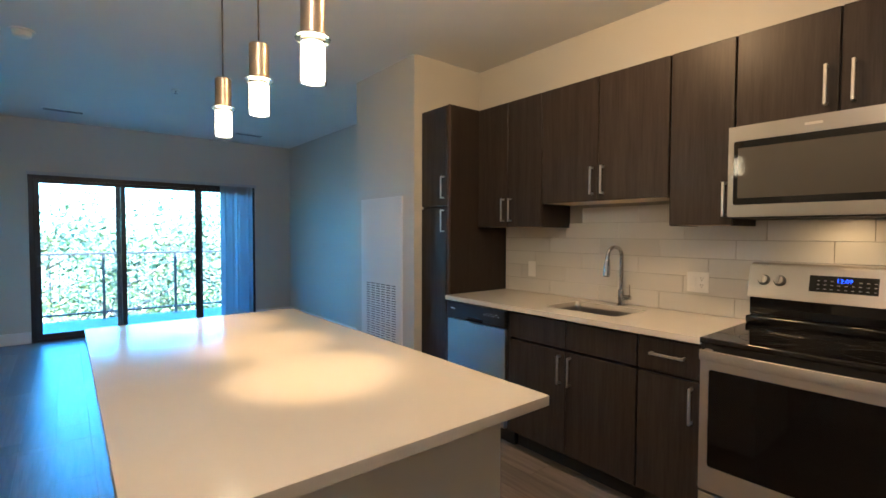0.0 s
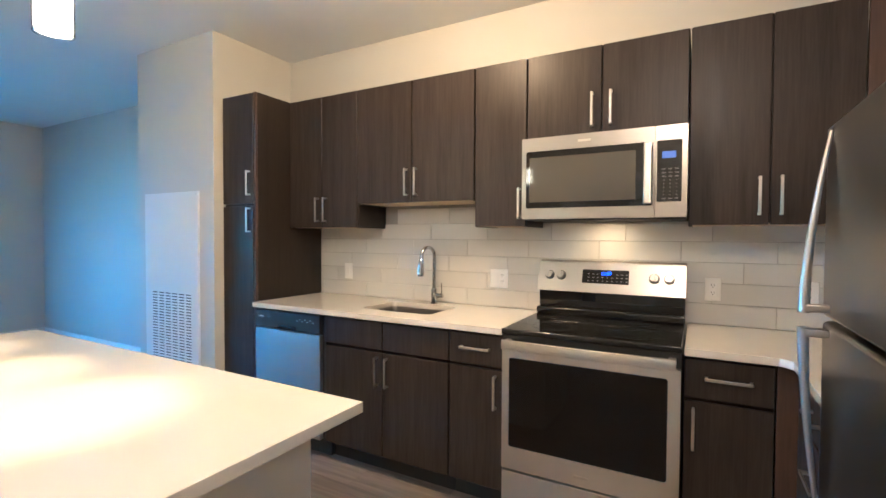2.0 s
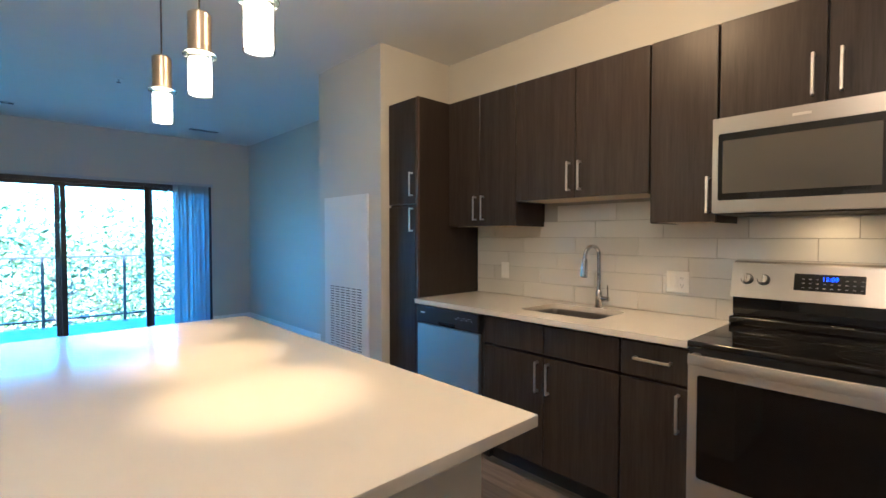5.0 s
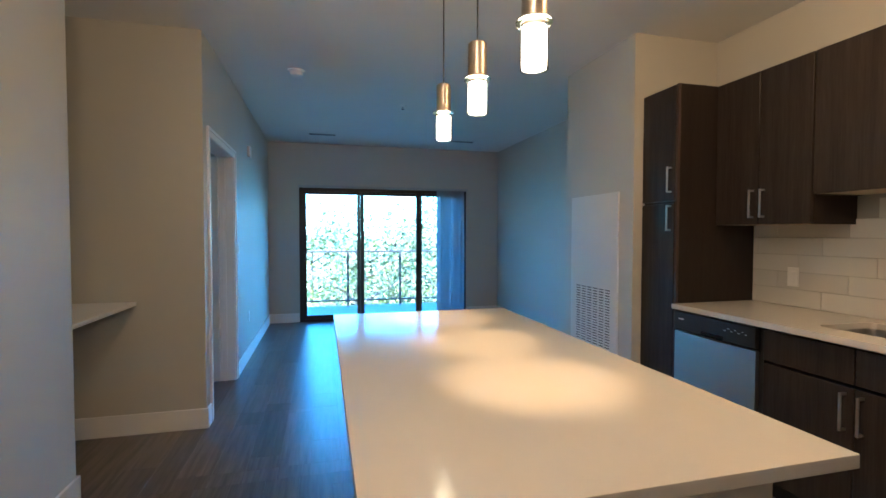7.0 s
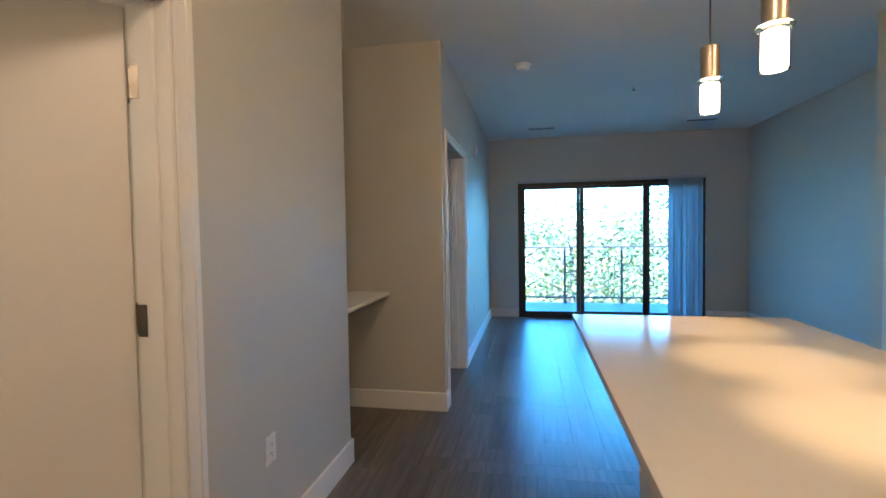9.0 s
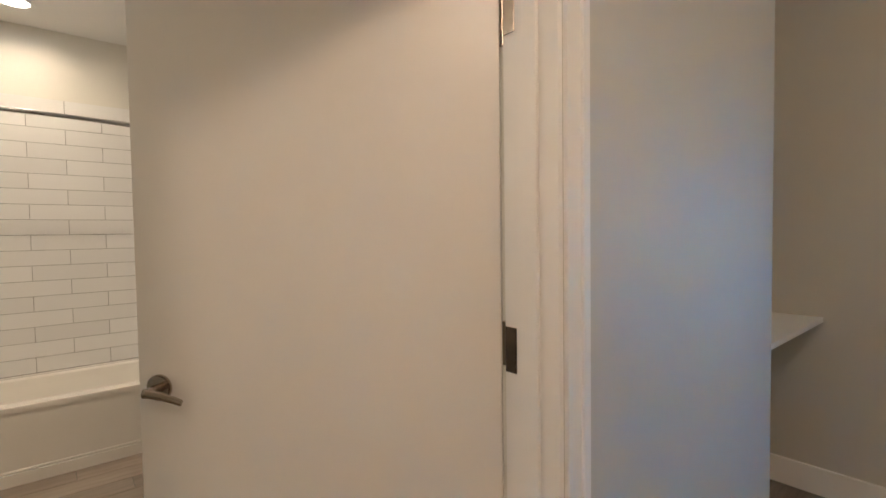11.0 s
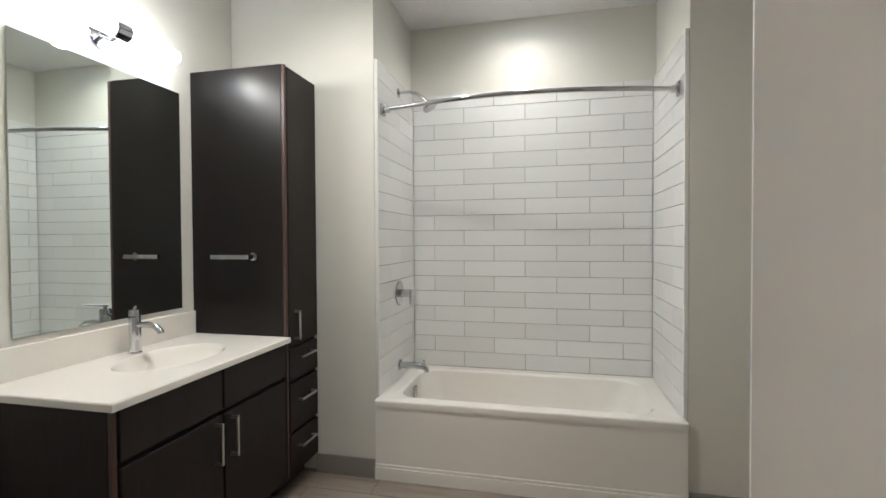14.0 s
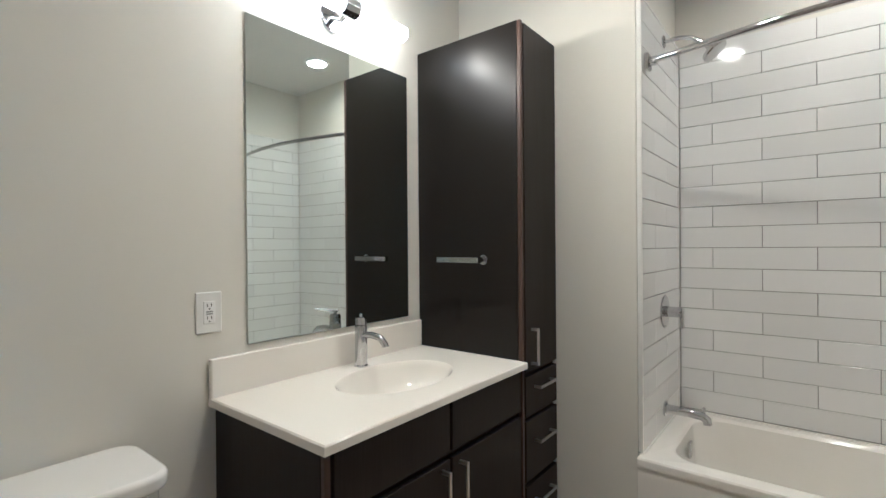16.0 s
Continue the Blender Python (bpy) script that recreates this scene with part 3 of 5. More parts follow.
# sink bowl
bm = bmesh.new()
rings = []
for inset, z, r in ((-0.004, 0.8835, 0.037), (-0.002, 0.872, 0.037), (0.004, 0.72, 0.040), (0.03, 0.702, 0.05), (0.12, 0.698, 0.05)):
    rings.append([bm.verts.new((x, y, z)) for x, y in rounded(SX0 + inset, SX1 - inset, SY0 + inset, SY1 - inset, r)])
for a, b in zip(rings, rings[1:]):
    for k in range(len(a)):
        bm.faces.new((a[k], a[(k + 1) % len(a)], b[(k + 1) % len(a)], b[k]))
bm.faces.new(rings[-1])
th = thing("kitchen_sink", (-0.31, 0.74, 0.70), "stainless steel undermount single-bowl sink", "sink")
part("bowl", bm, M_SINK, th)
part("drain", cylm((-0.31, 0.74, 0.699), 0.045, 0.004, bevel=0.001), M_CHROME, th, "round chrome drain")

# kitchen tap
th = thing("kitchen_faucet", (-0.085, 0.70, 0.914), "chrome pull-down gooseneck kitchen tap with side lever", "faucet")
fx, fy = -0.085, 0.70
part("base", lathe([(0.0, 0), (0.027, 0), (0.027, 0.005), (0.0235, 0.009), (0.0235, 0.014), (0, 0.014)], (fx, fy, 0.914)), M_CHROME, th)
part("body", lathe([(0.0, 0.014), (0.0195, 0.0141), (0.0195, 0.02), (0.0195, 0.088), (0.0185, 0.096), (0.0135, 0.104), (0, 0.104)], (fx, fy, 0.914)), M_CHROME, th, "thick chrome valve body")
arc = [(fx, fy, 1.015), (fx, fy, 1.12), (fx, fy, 1.225)] + [(fx - 0.054 + 0.054 * math.cos(a), fy + 0.015 * (1 - math.cos(a)), 1.225 + 0.056 * math.sin(a)) for a in (math.pi * k / 20 for k in range(1, 21))] + [(fx - 0.110, fy + 0.030, 1.205)]
part("neck", tube(arc, 0.0118, 20), M_CHROME, th)
head = part("spray_head", tube([(fx - 0.110, fy + 0.030, 1.207), (fx - 0.111, fy + 0.0305, 1.195), (fx - 0.113, fy + 0.031, 1.165), (fx - 0.117, fy + 0.032, 1.105)], 0.0145, 20, r_end=0.0215), M_CHROME, th)
part("nozzle", cylm((fx - 0.1175, fy + 0.032, 1.0995), 0.0185, 0.006, seg=20), M_BLACK, head, "dark rubber nozzle face")
side_valve = part("valve_barrel", cylm((fx, fy - 0.064, 0.968), 0.0155, 0.052, "y", 22, bevel=0.003), M_CHROME, th)
part("lever", tube([(fx - 0.001, fy - 0.057, 0.978), (fx - 0.003, fy - 0.058, 1.0), (fx - 0.010, fy - 0.060, 1.052)], 0.0048, 10, r_end=0.0036), M_CHROME, side_valve, "thin chrome lever")

# dishwasher
th = thing("dishwasher", (-0.32, 1.45, 0), "built-in dishwasher with steel door and black control strip", "dishwasher")
XW = -0.635
part("body", boxm(XW + 0.03, -0.05, 1.150, 1.748, 0.10, 0.878), M_BLACK, th)
part("toe_panel", boxm(XW + 0.075, -0.06, 1.150, 1.748, 0.0, 0.098), M_BLACK, th)
part("door_panel", boxm(XW, XW + 0.028, 1.172, 1.738, 0.115, 0.752, bevel=0.005), M_STEEL, th, "brushed stainless door")
bm = boxm(XW - 0.004, XW + 0.028, 1.172, 1.738, 0.758, 0.872, bevel=0.006)
ctl = part("control_panel", bm, M_BLACK, th, "glossy black control strip")
part("latch_recess", boxm(XW - 0.0075, XW - 0.0045, 1.37, 1.52, 0.762, 0.786, bevel=0.002), M_BLACKGLASS, ctl)
bm = bmesh.new()
for k in range(7):
    box(bm, XW - 0.0052, XW - 0.0042, 1.22 + 0.022 * k, 1.232 + 0.022 * k, 0.822 + 0.012 * (k % 2), 0.825 + 0.012 * (k % 2))
box(bm, XW - 0.0052, XW - 0.0042, 1.655, 1.70, 0.826, 0.834)
tagged(part("marking", bm, M_WHITEPL, ctl, "small pale print"), kind="stuff")

# range
th = thing("electric_range", (-0.33, -0.381, 0), "freestanding stainless steel electric range with black glass top", "range")
R0, R1 = -0.760, -0.002
part("body", boxm(-0.63, -0.012, R0 + 0.002, R1 - 0.002, 0.03, 0.895, bevel=0.003), M_BLACK, th)
part("cooktop", boxm(-0.672, -0.075, R0, R1, 0.896, 0.922, bevel=0.006, seg=3), M_BLACKGLASS, th, "black ceramic glass top")
for bx_, by_, br in ((-0.50, -0.20, 0.10), (-0.50, -0.56, 0.115), (-0.24, -0.20, 0.075), (-0.24, -0.56, 0.075)):
    ring = lathe([(br, 0), (br, 0.0006), (br - 0.004, 0.0006), (br - 0.004, 0)], (bx_, by_, 0.9222), 40)
    part("burner_ring", ring, M_BURNER, th)
part("ledge", boxm(-0.150, -0.076, R0 + 0.004, R1 - 0.004, 0.923, 0.962, bevel=0.008, seg=3), M_BLACKGLASS, th, "glossy black vent ledge")
part("riser", boxm(-0.095, -0.014, R0 + 0.006, R1 - 0.006, 0.963, 1.050, bevel=0.004), M_BLACKGLASS, th, "glossy black riser")
bm = prism([(-0.128, 1.052), (-0.016, 1.052), (-0.016, 1.222), (-0.060, 1.222), (-0.082, 1.212)], R0 + 0.002, R1 - 0.002)
bmesh.ops.transform(bm, matrix=Matrix(((1, 0, 0, 0), (0, 0, 1, 0), (0, 1, 0, 0), (0, 0, 0, 1))), verts=bm.verts)
bmesh.ops.bevel(bm, geom=list(bm.edges), offset=0.004, segments=2, affect="EDGES")
bg = part("backguard", bm, M_STEELD, th, "brushed stainless control backguard")
tilt = Matrix.Translation((-0.128, 0, 1.052)) @ Matrix.Rotation(math.atan2(0.046, 0.16), 4, "Y")


def on_guard(bm):
    bmesh.ops.transform(bm, matrix=tilt, verts=bm.verts)
    return bm


disp = part("display", on_guard(boxm(-0.003, 0.002, -0.490, -0.250, 0.052, 0.128, bevel=0.002)), M_BLACKGLASS, bg, "black glass display")


def letters(text, size):
    """Writing as a mesh, drawn flat about the origin."""
    cu = bpy.data.curves.new("writing", "FONT")
    cu.body, cu.size, cu.align_x, cu.align_y, cu.extrude = text, size, "CENTER", "CENTER", 0.0003
    ob = new("writing", cu)
    bpy.context.view_layer.update()
    me = bpy.data.meshes.new_from_object(ob)
    bpy.data.objects.remove(ob)
    bpy.data.curves.remove(cu)
    bm = bmesh.new()
    bm.from_mesh(me)
    bpy.data.meshes.remove(me)
    return bm


bm = letters("12:09", 0.026)
bmesh.ops.transform(bm, matrix=Matrix(((0, 0, -1, -0.0036), (-1, 0, 0, -0.376), (0, 1, 0, 0.106), (0, 0, 0, 1))), verts=bm.verts)
part("clock_digits", on_guard(bm), M_BLUE, disp, "lit blue clock digits")
bm = bmesh.new()
for r_ in range(3):
    for k in range(9):
        if r_ == 2 and 3 <= k <= 5:
            continue
        box(bm, -0.0042, -0.0032, -0.485 + 0.0245 * k, -0.475 + 0.0245 * k, 0.064 + 0.019 * r_, 0.067 + 0.019 * r_)
part("marking", on_guard(bm), M_PRINT, disp, "small grey print")
for y in (-0.070, -0.136, -0.612, -0.682):
    bm = bmesh.new()
    cyl(bm, (-0.004, y, 0.09), 0.026, 0.004, "x", 28)
    kb = part("knob", on_guard(bm), M_BLACK, bg, "round knob with dark ring")
    bm = bmesh.new()
    m0 = bmesh.ops.create_cone(bm, cap_ends=True, segments=28, radius1=0.022, radius2=0.019, depth=0.024, matrix=Matrix.Translation((-0.016, y, 0.09)) @ Matrix.Rotation(radians(-90), 4, "Y"))
    box(bm, -0.034, -0.026, y - 0.005, y + 0.005, 0.07, 0.11, 0.002, 1)
    part("grip", on_guard(bm), M_STEELD, kb)
XO = -0.668
part("front_lip", boxm(-0.658, -0.62, R0 + 0.002, R1 - 0.002, 0.832, 0.894, bevel=0.004), M_BLACK, th)


def stand_x(bm, x):
    """Turns a shape drawn flat, with y and z as its plane, to face along x."""
    bmesh.ops.transform(bm, matrix=Matrix(((0, 0, 1, x), (1, 0, 0, 0), (0, 1, 0, 0), (0, 0, 0, 1))), verts=bm.verts)
    return bm


def stand_y(bm, y):
    """The same for a shape with x and z as its plane, to face along y."""
    bmesh.ops.transform(bm, matrix=Matrix(((1, 0, 0, 0), (0, 0, 1, y), (0, 1, 0, 0), (0, 0, 0, 1))), verts=bm.verts)
    return bm


oven = part("oven_door", stand_x(slab_with_hole(rounded(R0 + 0.004, R1 - 0.004, 0.262, 0.828, 0.008), rounded(R0 + 0.05, R1 - 0.038, 0.368, 0.788, 0.012), 0.0, 0.034), XO), M_STEEL, th, "brushed stainless oven door")
part("oven_window", boxm(XO + 0.003, XO + 0.010, R0 + 0.044, R1 - 0.032, 0.361, 0.795), M_OVENGLASS, oven, "dark reflective oven window")
bm = bmesh.new()
bar = [(XO - 0.045 - 0.012 * math.sin(math.pi * k / 12), R0 + 0.02 + (R1 - R0 - 0.04) * k / 12) for k in range(13)]
rows = []
for x, y in bar:
    rows.append([bm.verts.new((x + dx, y, z)) for dx, z in ((0, 0.834), (-0.007, 0.837), (-0.010, 0.857), (-0.007, 0.877), (0, 0.880), (0.004, 0.857))])
for a, b in zip(rows, rows[1:]):
    for k in range(6):
        bm.faces.new((a[k], a[(k + 1) % 6], b[(k + 1) % 6], b[k]))
bm.faces.new(rows[0][::-1])
bm.faces.new(rows[-1])
for y in (R0 + 0.035, R1 - 0.035):
    box(bm, XO - 0.05, XO + 0.012, y - 0.014, y + 0.014, 0.840, 0.874, 0.003, 1)
part("handle", bm, M_STEEL, oven, "wide curved steel handle")
part("badge", boxm(XO - 0.0025, XO - 0.0003, -0.405, -0.345, 0.298, 0.309, bevel=0.001, seg=1), M_NICKEL, oven, "small raised metal badge")
part("storage_drawer", boxm(XO, XO + 0.034, R0 + 0.004, R1 - 0.004, 0.05, 0.252, bevel=0.006), M_STEEL, th, "brushed stainless storage drawer")
part("toe_base", boxm(-0.58, -0.05, R0 + 0.01, R1 - 0.01, 0.0, 0.03), M_BLACK, th)

# microwave
th = thing("microwave", (-0.2, -0.381, 1.437), "stainless steel over-the-range microwave with dark window", "microwave")
XM = -0.402
Z0, Z1 = 1.437, 1.853
part("body", boxm(XM + 0.03, -0.006, R0 + 0.003, R1 - 0.003, Z0 + 0.012, Z1 - 0.002, bevel=0.002), M_BLACK, th)
part("bottom_plate", boxm(XM + 0.03, -0.01, R0 + 0.006, R1 - 0.006, Z0, Z0 + 0.011), M_SLOT, th, "dark underside with vents")
mdoor = part("door", stand_x(slab_with_hole(rounded(-0.628, R1, Z0 + 0.006, Z1, 0.004), rounded(-0.618, R1 - 0.022, Z0 + 0.060, Z1 - 0.068, 0.010), 0.0, 0.028), XM), M_STEELD, th, "brushed stainless door frame")
part("window_border", boxm(XM + 0.002, XM + 0.008, -0.622, R1 - 0.018, Z0 + 0.056, Z1 - 0.064), M_BLACKGLASS, mdoor, "glossy black glass border")
part("window", boxm(XM + 0.0005, XM + 0.0018, -0.548, R1 - 0.04, Z0 + 0.090, Z1 - 0.100), M_MWGLASS, mdoor, "smoked window, room reflection put into its grey")
bm = bmesh.new()
box(bm, XM - 0.042, XM - 0.026, -0.622, -0.584, Z0 + 0.065, Z1 - 0.075, 0.007, 3)
for z in (Z0 + 0.085, Z1 - 0.095):
    box(bm, XM - 0.03, XM + 0.003, -0.612, -0.594, z - 0.01, z + 0.01, 0.002, 1)
part("handle", bm, M_STEEL, mdoor, "vertical steel grip")
part("badge", boxm(XM - 0.002, XM - 0.0003, -0.345, -0.285, Z1 - 0.038, Z1 - 0.027, bevel=0.001, seg=1), M_NICKEL, mdoor, "small raised metal badge")
part("control_column", stand_x(slab_with_hole(rounded(R0, -0.631, Z0 + 0.006, Z1, 0.004), rounded(R0 + 0.022, -0.637, Z0 + 0.075, Z1 - 0.066, 0.004), 0.0, 0.028), XM), M_STEELD, th, "stainless control surround")
keys = part("keypad", boxm(XM + 0.002, XM + 0.008, R0 + 0.020, -0.635, Z0 + 0.073, Z1 - 0.064), M_BLACKGLASS, th, "black keypad")
part("display", boxm(XM + 0.0004, XM + 0.0018, -0.714, -0.658, Z1 - 0.146, Z1 - 0.116), M_LCD, keys, "dim blue display")
bm = bmesh.new()
for r_ in range(9):
    for k in range(3):
        wide = 0.007 if r_ in (0, 6, 7, 8) else 0.002
        y, z = -0.718 + 0.026 * k, Z0 + 0.088 + 0.0165 * r_
        box(bm, XM + 0.0005, XM + 0.0018, y - wide, y + wide, z, z + 0.003)
tagged(part("key_marking", bm, M_PRINT, keys, "small pale key print"), kind="stuff")

# refrigerator
th = thing("refrigerator", (-1.565, -1.4, 0), "tall stainless steel top-freezer refrigerator with curved handles", "refrigerator")
F0, F1, YF, FT = -1.94, -1.19, -1.09, 1.632
part("body", boxm(F0 + 0.004, F1 - 0.004, YS + 0.02, YF - 0.075, 0.02, FT - 0.012, bevel=0.006), M_BLACK, th)
part("toe_grille", boxm(F0 + 0.02, F1 - 0.02, YF - 0.16, YF - 0.074, 0.0, 0.06), M_BLACK, th)
for nm, z0, z1 in (("freezer_door", 1.152, FT), ("fridge_door", 0.065, 1.140)):
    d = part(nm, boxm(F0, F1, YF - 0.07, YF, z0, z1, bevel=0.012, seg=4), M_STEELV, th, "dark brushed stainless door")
    up = nm == "freezer_door"
    za, zb = (1.165, 1.612) if up else (0.60, 1.128)
    path = []
    for k in range(15):
        s = k / 14
        z = za + (zb - za) * s
        bow = (1 - s) if up else s
        path.append((F1 - 0.068, YF + 0.003 + 0.046 * (1 - (1 - bow) ** 1.7), z))
    part("handle", tube(path, 0.013 if up else 0.004, 18, r_end=0.004 if up else 0.013), M_NICKELF, d, "long bowed satin handle")
    zf = za + 0.012 if up else zb - 0.012
    part("handle_foot", boxm(F1 - 0.081, F1 - 0.055, YF - 0.002, YF + 0.048, zf - 0.010, zf + 0.010, bevel=0.004), M_NICKELF, d)
part("hinge_cover", boxm(F0 + 0.01, F0 + 0.06, YF - 0.06, YF + 0.006, 1.137, 1.155, bevel=0.003), M_NICKELF, th, "silver middle hinge")
part("hinge_cover", boxm(F0 + 0.02, F0 + 0.09, YF - 0.065, YF - 0.005, FT + 0.001, FT + 0.018, bevel=0.004), M_BLACK, th)
part("badge", boxm(F0 + 0.075, F0 + 0.145, YF + 0.0005, YF + 0.003, 1.542, 1.556, bevel=0.001, seg=1), M_NICKEL, th, "small raised metal badge")

# island
th = thing("kitchen_island", (-2.22, 0.95, 0), "large kitchen island with cream panels and white quartz top", "kitchen island")
part("body", boxm(-2.42, -1.775, 0.115, 1.78, 0.0, 0.883, bevel=0.002, seg=1), M_ISLAND, th, "cream painted panelled body")
part("countertop", boxm(-2.724, -1.743, -0.040, 1.858, 0.884, 0.914, bevel=0.003), M_QUARTZ, th, "white speckled quartz top")


def pendant(px, py):
    th = thing("pendant_lamp", (px, py, H), "lit nickel pendant lamp with ribbed glass cylinder on a dark cord", "pendant lamp", "pendants over the island")
    zb = PZ
    part("canopy", lathe([(0, 0), (0.06, 0), (0.06, -0.018), (0.05, -0.026), (0, -0.026)], (px, py, H - 0.001)), M_NICKEL, th)
    part("cord", cylm((px, py, zb + 0.285), 0.0035, H - 0.03 - zb - 0.285, seg=8), M_CORD, th)
    part("socket", lathe([(0, 0.285), (0.030, 0.285), (0.0375, 0.278), (0.0375, 0.150), (0.034, 0.146), (0, 0.146)], (px, py, zb)), M_NICKELP, th, "brushed nickel cylinder")
    part("glass_ring", lathe([(0.036, 0.143), (0.053, 0.143), (0.0545, 0.139), (0.053, 0.135), (0.036, 0.135)], (px, py, zb)), M_RIMGLASS, th, "pale green glass collar")
    prof = [(0.0405 + (0.0012 if k % 2 else 0), 0.135 - 0.135 * k / 34) for k in range(35)]
    part("glass_shade", lathe(prof + [(0.0385, 0.0), (0.0385, 0.133)], (px, py, zb), 28), M_SHADE, th, "ribbed clear glass cylinder").visible_shadow = False
    # bulb swollen to the shade's width, its glow stands in for the lit glass
    b = part("bulb", lathe([(0, 0.131), (0.020, 0.131), (0.0355, 0.124), (0.0368, 0.115), (0.0368, 0.012), (0.034, 0.004), (0, 0.003)], (px, py, zb), 24), M_BULB, th, "bulb widened to glow for the whole shade")
    b.visible_shadow = False


for px, py in PENDANTS:
    pendant(px, py)


def outlet(name, c, face, label, w=0.072, h=0.116, style="duplex", group="wall plates"):
    """A wall plate on a wall that faces along face."""
    c, f = Vector(c), Vector(face)
    s = Vector((0, 0, 1)).cross(f)
    th = thing(name, c, label, "wall outlet" if style != "switch" else "light switch", group)

    def bx(u0, u1, v0, v1, d0, d1, bev=0.0):
        a, b = c + s * u0 + f * d0, c + s * u1 + f * d1
        return boxm(min(a.x, b.x), max(a.x, b.x), min(a.y, b.y), max(a.y, b.y), c.z + v0, c.z + v1, bevel=bev, seg=1)

    part("plate", bx(-w / 2, w / 2, -h / 2, h / 2, 0, 0.006, 0.0025), M_WHITEPL, th)
    gangs = 2 if w > 0.1 else 1
    for g in range(gangs):
        u = (g - (gangs - 1) / 2) * 0.046
        part("insert", bx(u - 0.017, u + 0.017, -0.034, 0.034, 0.006, 0.0085, 0.001), M_TRIM, th)
        if style == "gfci":
            part("button", bx(u - 0.010, u + 0.010, 0.001, 0.005, 0.0085, 0.0098, 0.0005), M_PRINT, th)
            part("button", bx(u - 0.010, u + 0.010, -0.006, -0.002, 0.0085, 0.0098, 0.0005), M_PRINT, th)
        if style in ("duplex", "gfci") and not (gangs == 2 and g == 0):
            for v in (-0.019, 0.019):
                for du in (-0.006, 0.006):
                    part("slot", bx(u + du - 0.0012, u + du + 0.0012, v - 0.001, v + 0.008, 0.0085, 0.0089), M_SLOT, th)
                part("slot", bx(u - 0.0022, u + 0.0022, v - 0.010, v - 0.006, 0.0085, 0.0089), M_SLOT, th)
        else:
            part("rocker", bx(u - 0.013, u + 0.013, -0.028, 0.028, 0.0085, 0.011, 0.001), M_WHITEPL, th)
    return th


outlet("light_switch", (-0.0085, 1.48, 1.093), (-1, 0, 0), "white rocker switch on the tiled backsplash", style="switch")
for y, w, st in ((0.277, 0.117, "duplex"), (-0.874, 0.072, "duplex"), (-1.259, 0.072, "duplex")):
    outlet("wall_outlet", (-0.0085, y, 1.093), (-1, 0, 0), "white wall outlet on the tiled backsplash", w, 0.116, st)
outlet("wall_outlet", (XH, 1.112, 0.475), (1, 0, 0), "white wall outlet low on the hall wall")
outlet("wall_outlet", (XL, 4.70, 0.45), (1, 0, 0), "white wall outlet low on the living room wall")
outlet("light_switch", (XL, 4.10, 1.21), (1, 0, 0), "white rocker light switch beside the doorway", style="switch")

# ---- living room ----
th = thing("return_grille", (XC, 2.566, 0.4), "white metal utility access panel with a louvred grille", "vent grille")
G0, G1 = 2.242, 2.890
part("panel", boxm(XC - 0.016, XC - 0.001, G0, G1, 0.36, 1.66, bevel=0.003), M_PANEL, th)
bm = bmesh.new()
for c_ in range(6):
    y = G0 + 0.085 + c_ * 0.082
    for r_ in range(24):
        z = 0.922 - r_ * 0.0208
        box(bm, XC - 0.0168, XC - 0.0155, y, y + 0.058, z, z + 0.0085)
tagged(part("slot_rows", bm, M_SLOT, th, "rows of dark louvre slots"), kind="stuff")
bm = bmesh.new()
for c_ in range(6):
    y = G0 + 0.083 + c_ * 0.082
    for r_ in range(24):
        z = 0.931 - r_ * 0.0208
        box(bm, XC - 0.021, XC - 0.0162, y, y + 0.062, z, z + 0.005)
tagged(part("louvre_rows", bm, M_TRIM, th, "thin white louvre lips"), kind="stuff")
for y, z in ((G0 + 0.016, 1.640), (G1 - 0.016, 1.640), (G0 + 0.016, 0.38), (G1 - 0.016, 0.38)):
    part("screw", cylm((XC - 0.019, y, z), 0.005, 0.004, "x", 10), M_NICKEL, th)

# sliding window
th = thing("window_1", ((W0 + W1) / 2, YN + 0.06, 0), "black framed three-panel sliding balcony door", "sliding door", kind="structure")
fy0, fy1 = YN + 0.006, YN + 0.10
for nm, b in (("frame", (W0, W0 + 0.05, fy0, fy1, 0, WZ)), ("frame", (W1 - 0.05, W1, fy0, fy1, 0, WZ)),
              ("frame", (W0 + 0.05, W1 - 0.05, fy0, fy1, WZ - 0.055, WZ)), ("sill", (W0 + 0.05, W1 - 0.05, fy0, fy1, 0, 0.035))):
    part(nm, boxm(*b, bevel=0.003, seg=1), M_FRAME, th)
for k, (a, b, dy) in enumerate(((-3.075, -2.145, 0.0), (-2.255, -1.205, 0.045), (-1.31, -0.48, 0.0))):
    y0, y1 = fy0 + 0.006 + dy, fy0 + 0.042 + dy
    s = part("sash", stand_y(slab_with_hole(rounded(a, b, 0.036, WZ - 0.056, 0.002), rounded(a + 0.055, b - 0.055, 0.095, WZ - 0.10, 0.002), 0.0, y1 - y0), y0), M_FRAME, th, "black sash")
    g = part("pane", boxm(a + 0.052, b - 0.052, (y0 + y1) / 2 - 0.003, (y0 + y1) / 2 + 0.003, 0.092, WZ - 0.097), M_GLASS, s, "clear glass pane")
    g.visible_shadow = False
    if k == 0:
        part("handle", tube([(a + 0.028, y0, 0.94), (a + 0.028, y0 - 0.03, 0.95), (a + 0.028, y0 - 0.035, 1.0), (a + 0.028, y0 - 0.03, 1.05), (a + 0.028, y0, 1.06)], 0.008, 8), M_FRAME, s, "small black D handle")
th = thing("vertical_blinds", (-0.7, YN - 0.04, WZ), "stacked pale vertical blinds drawn to one side", "blinds")
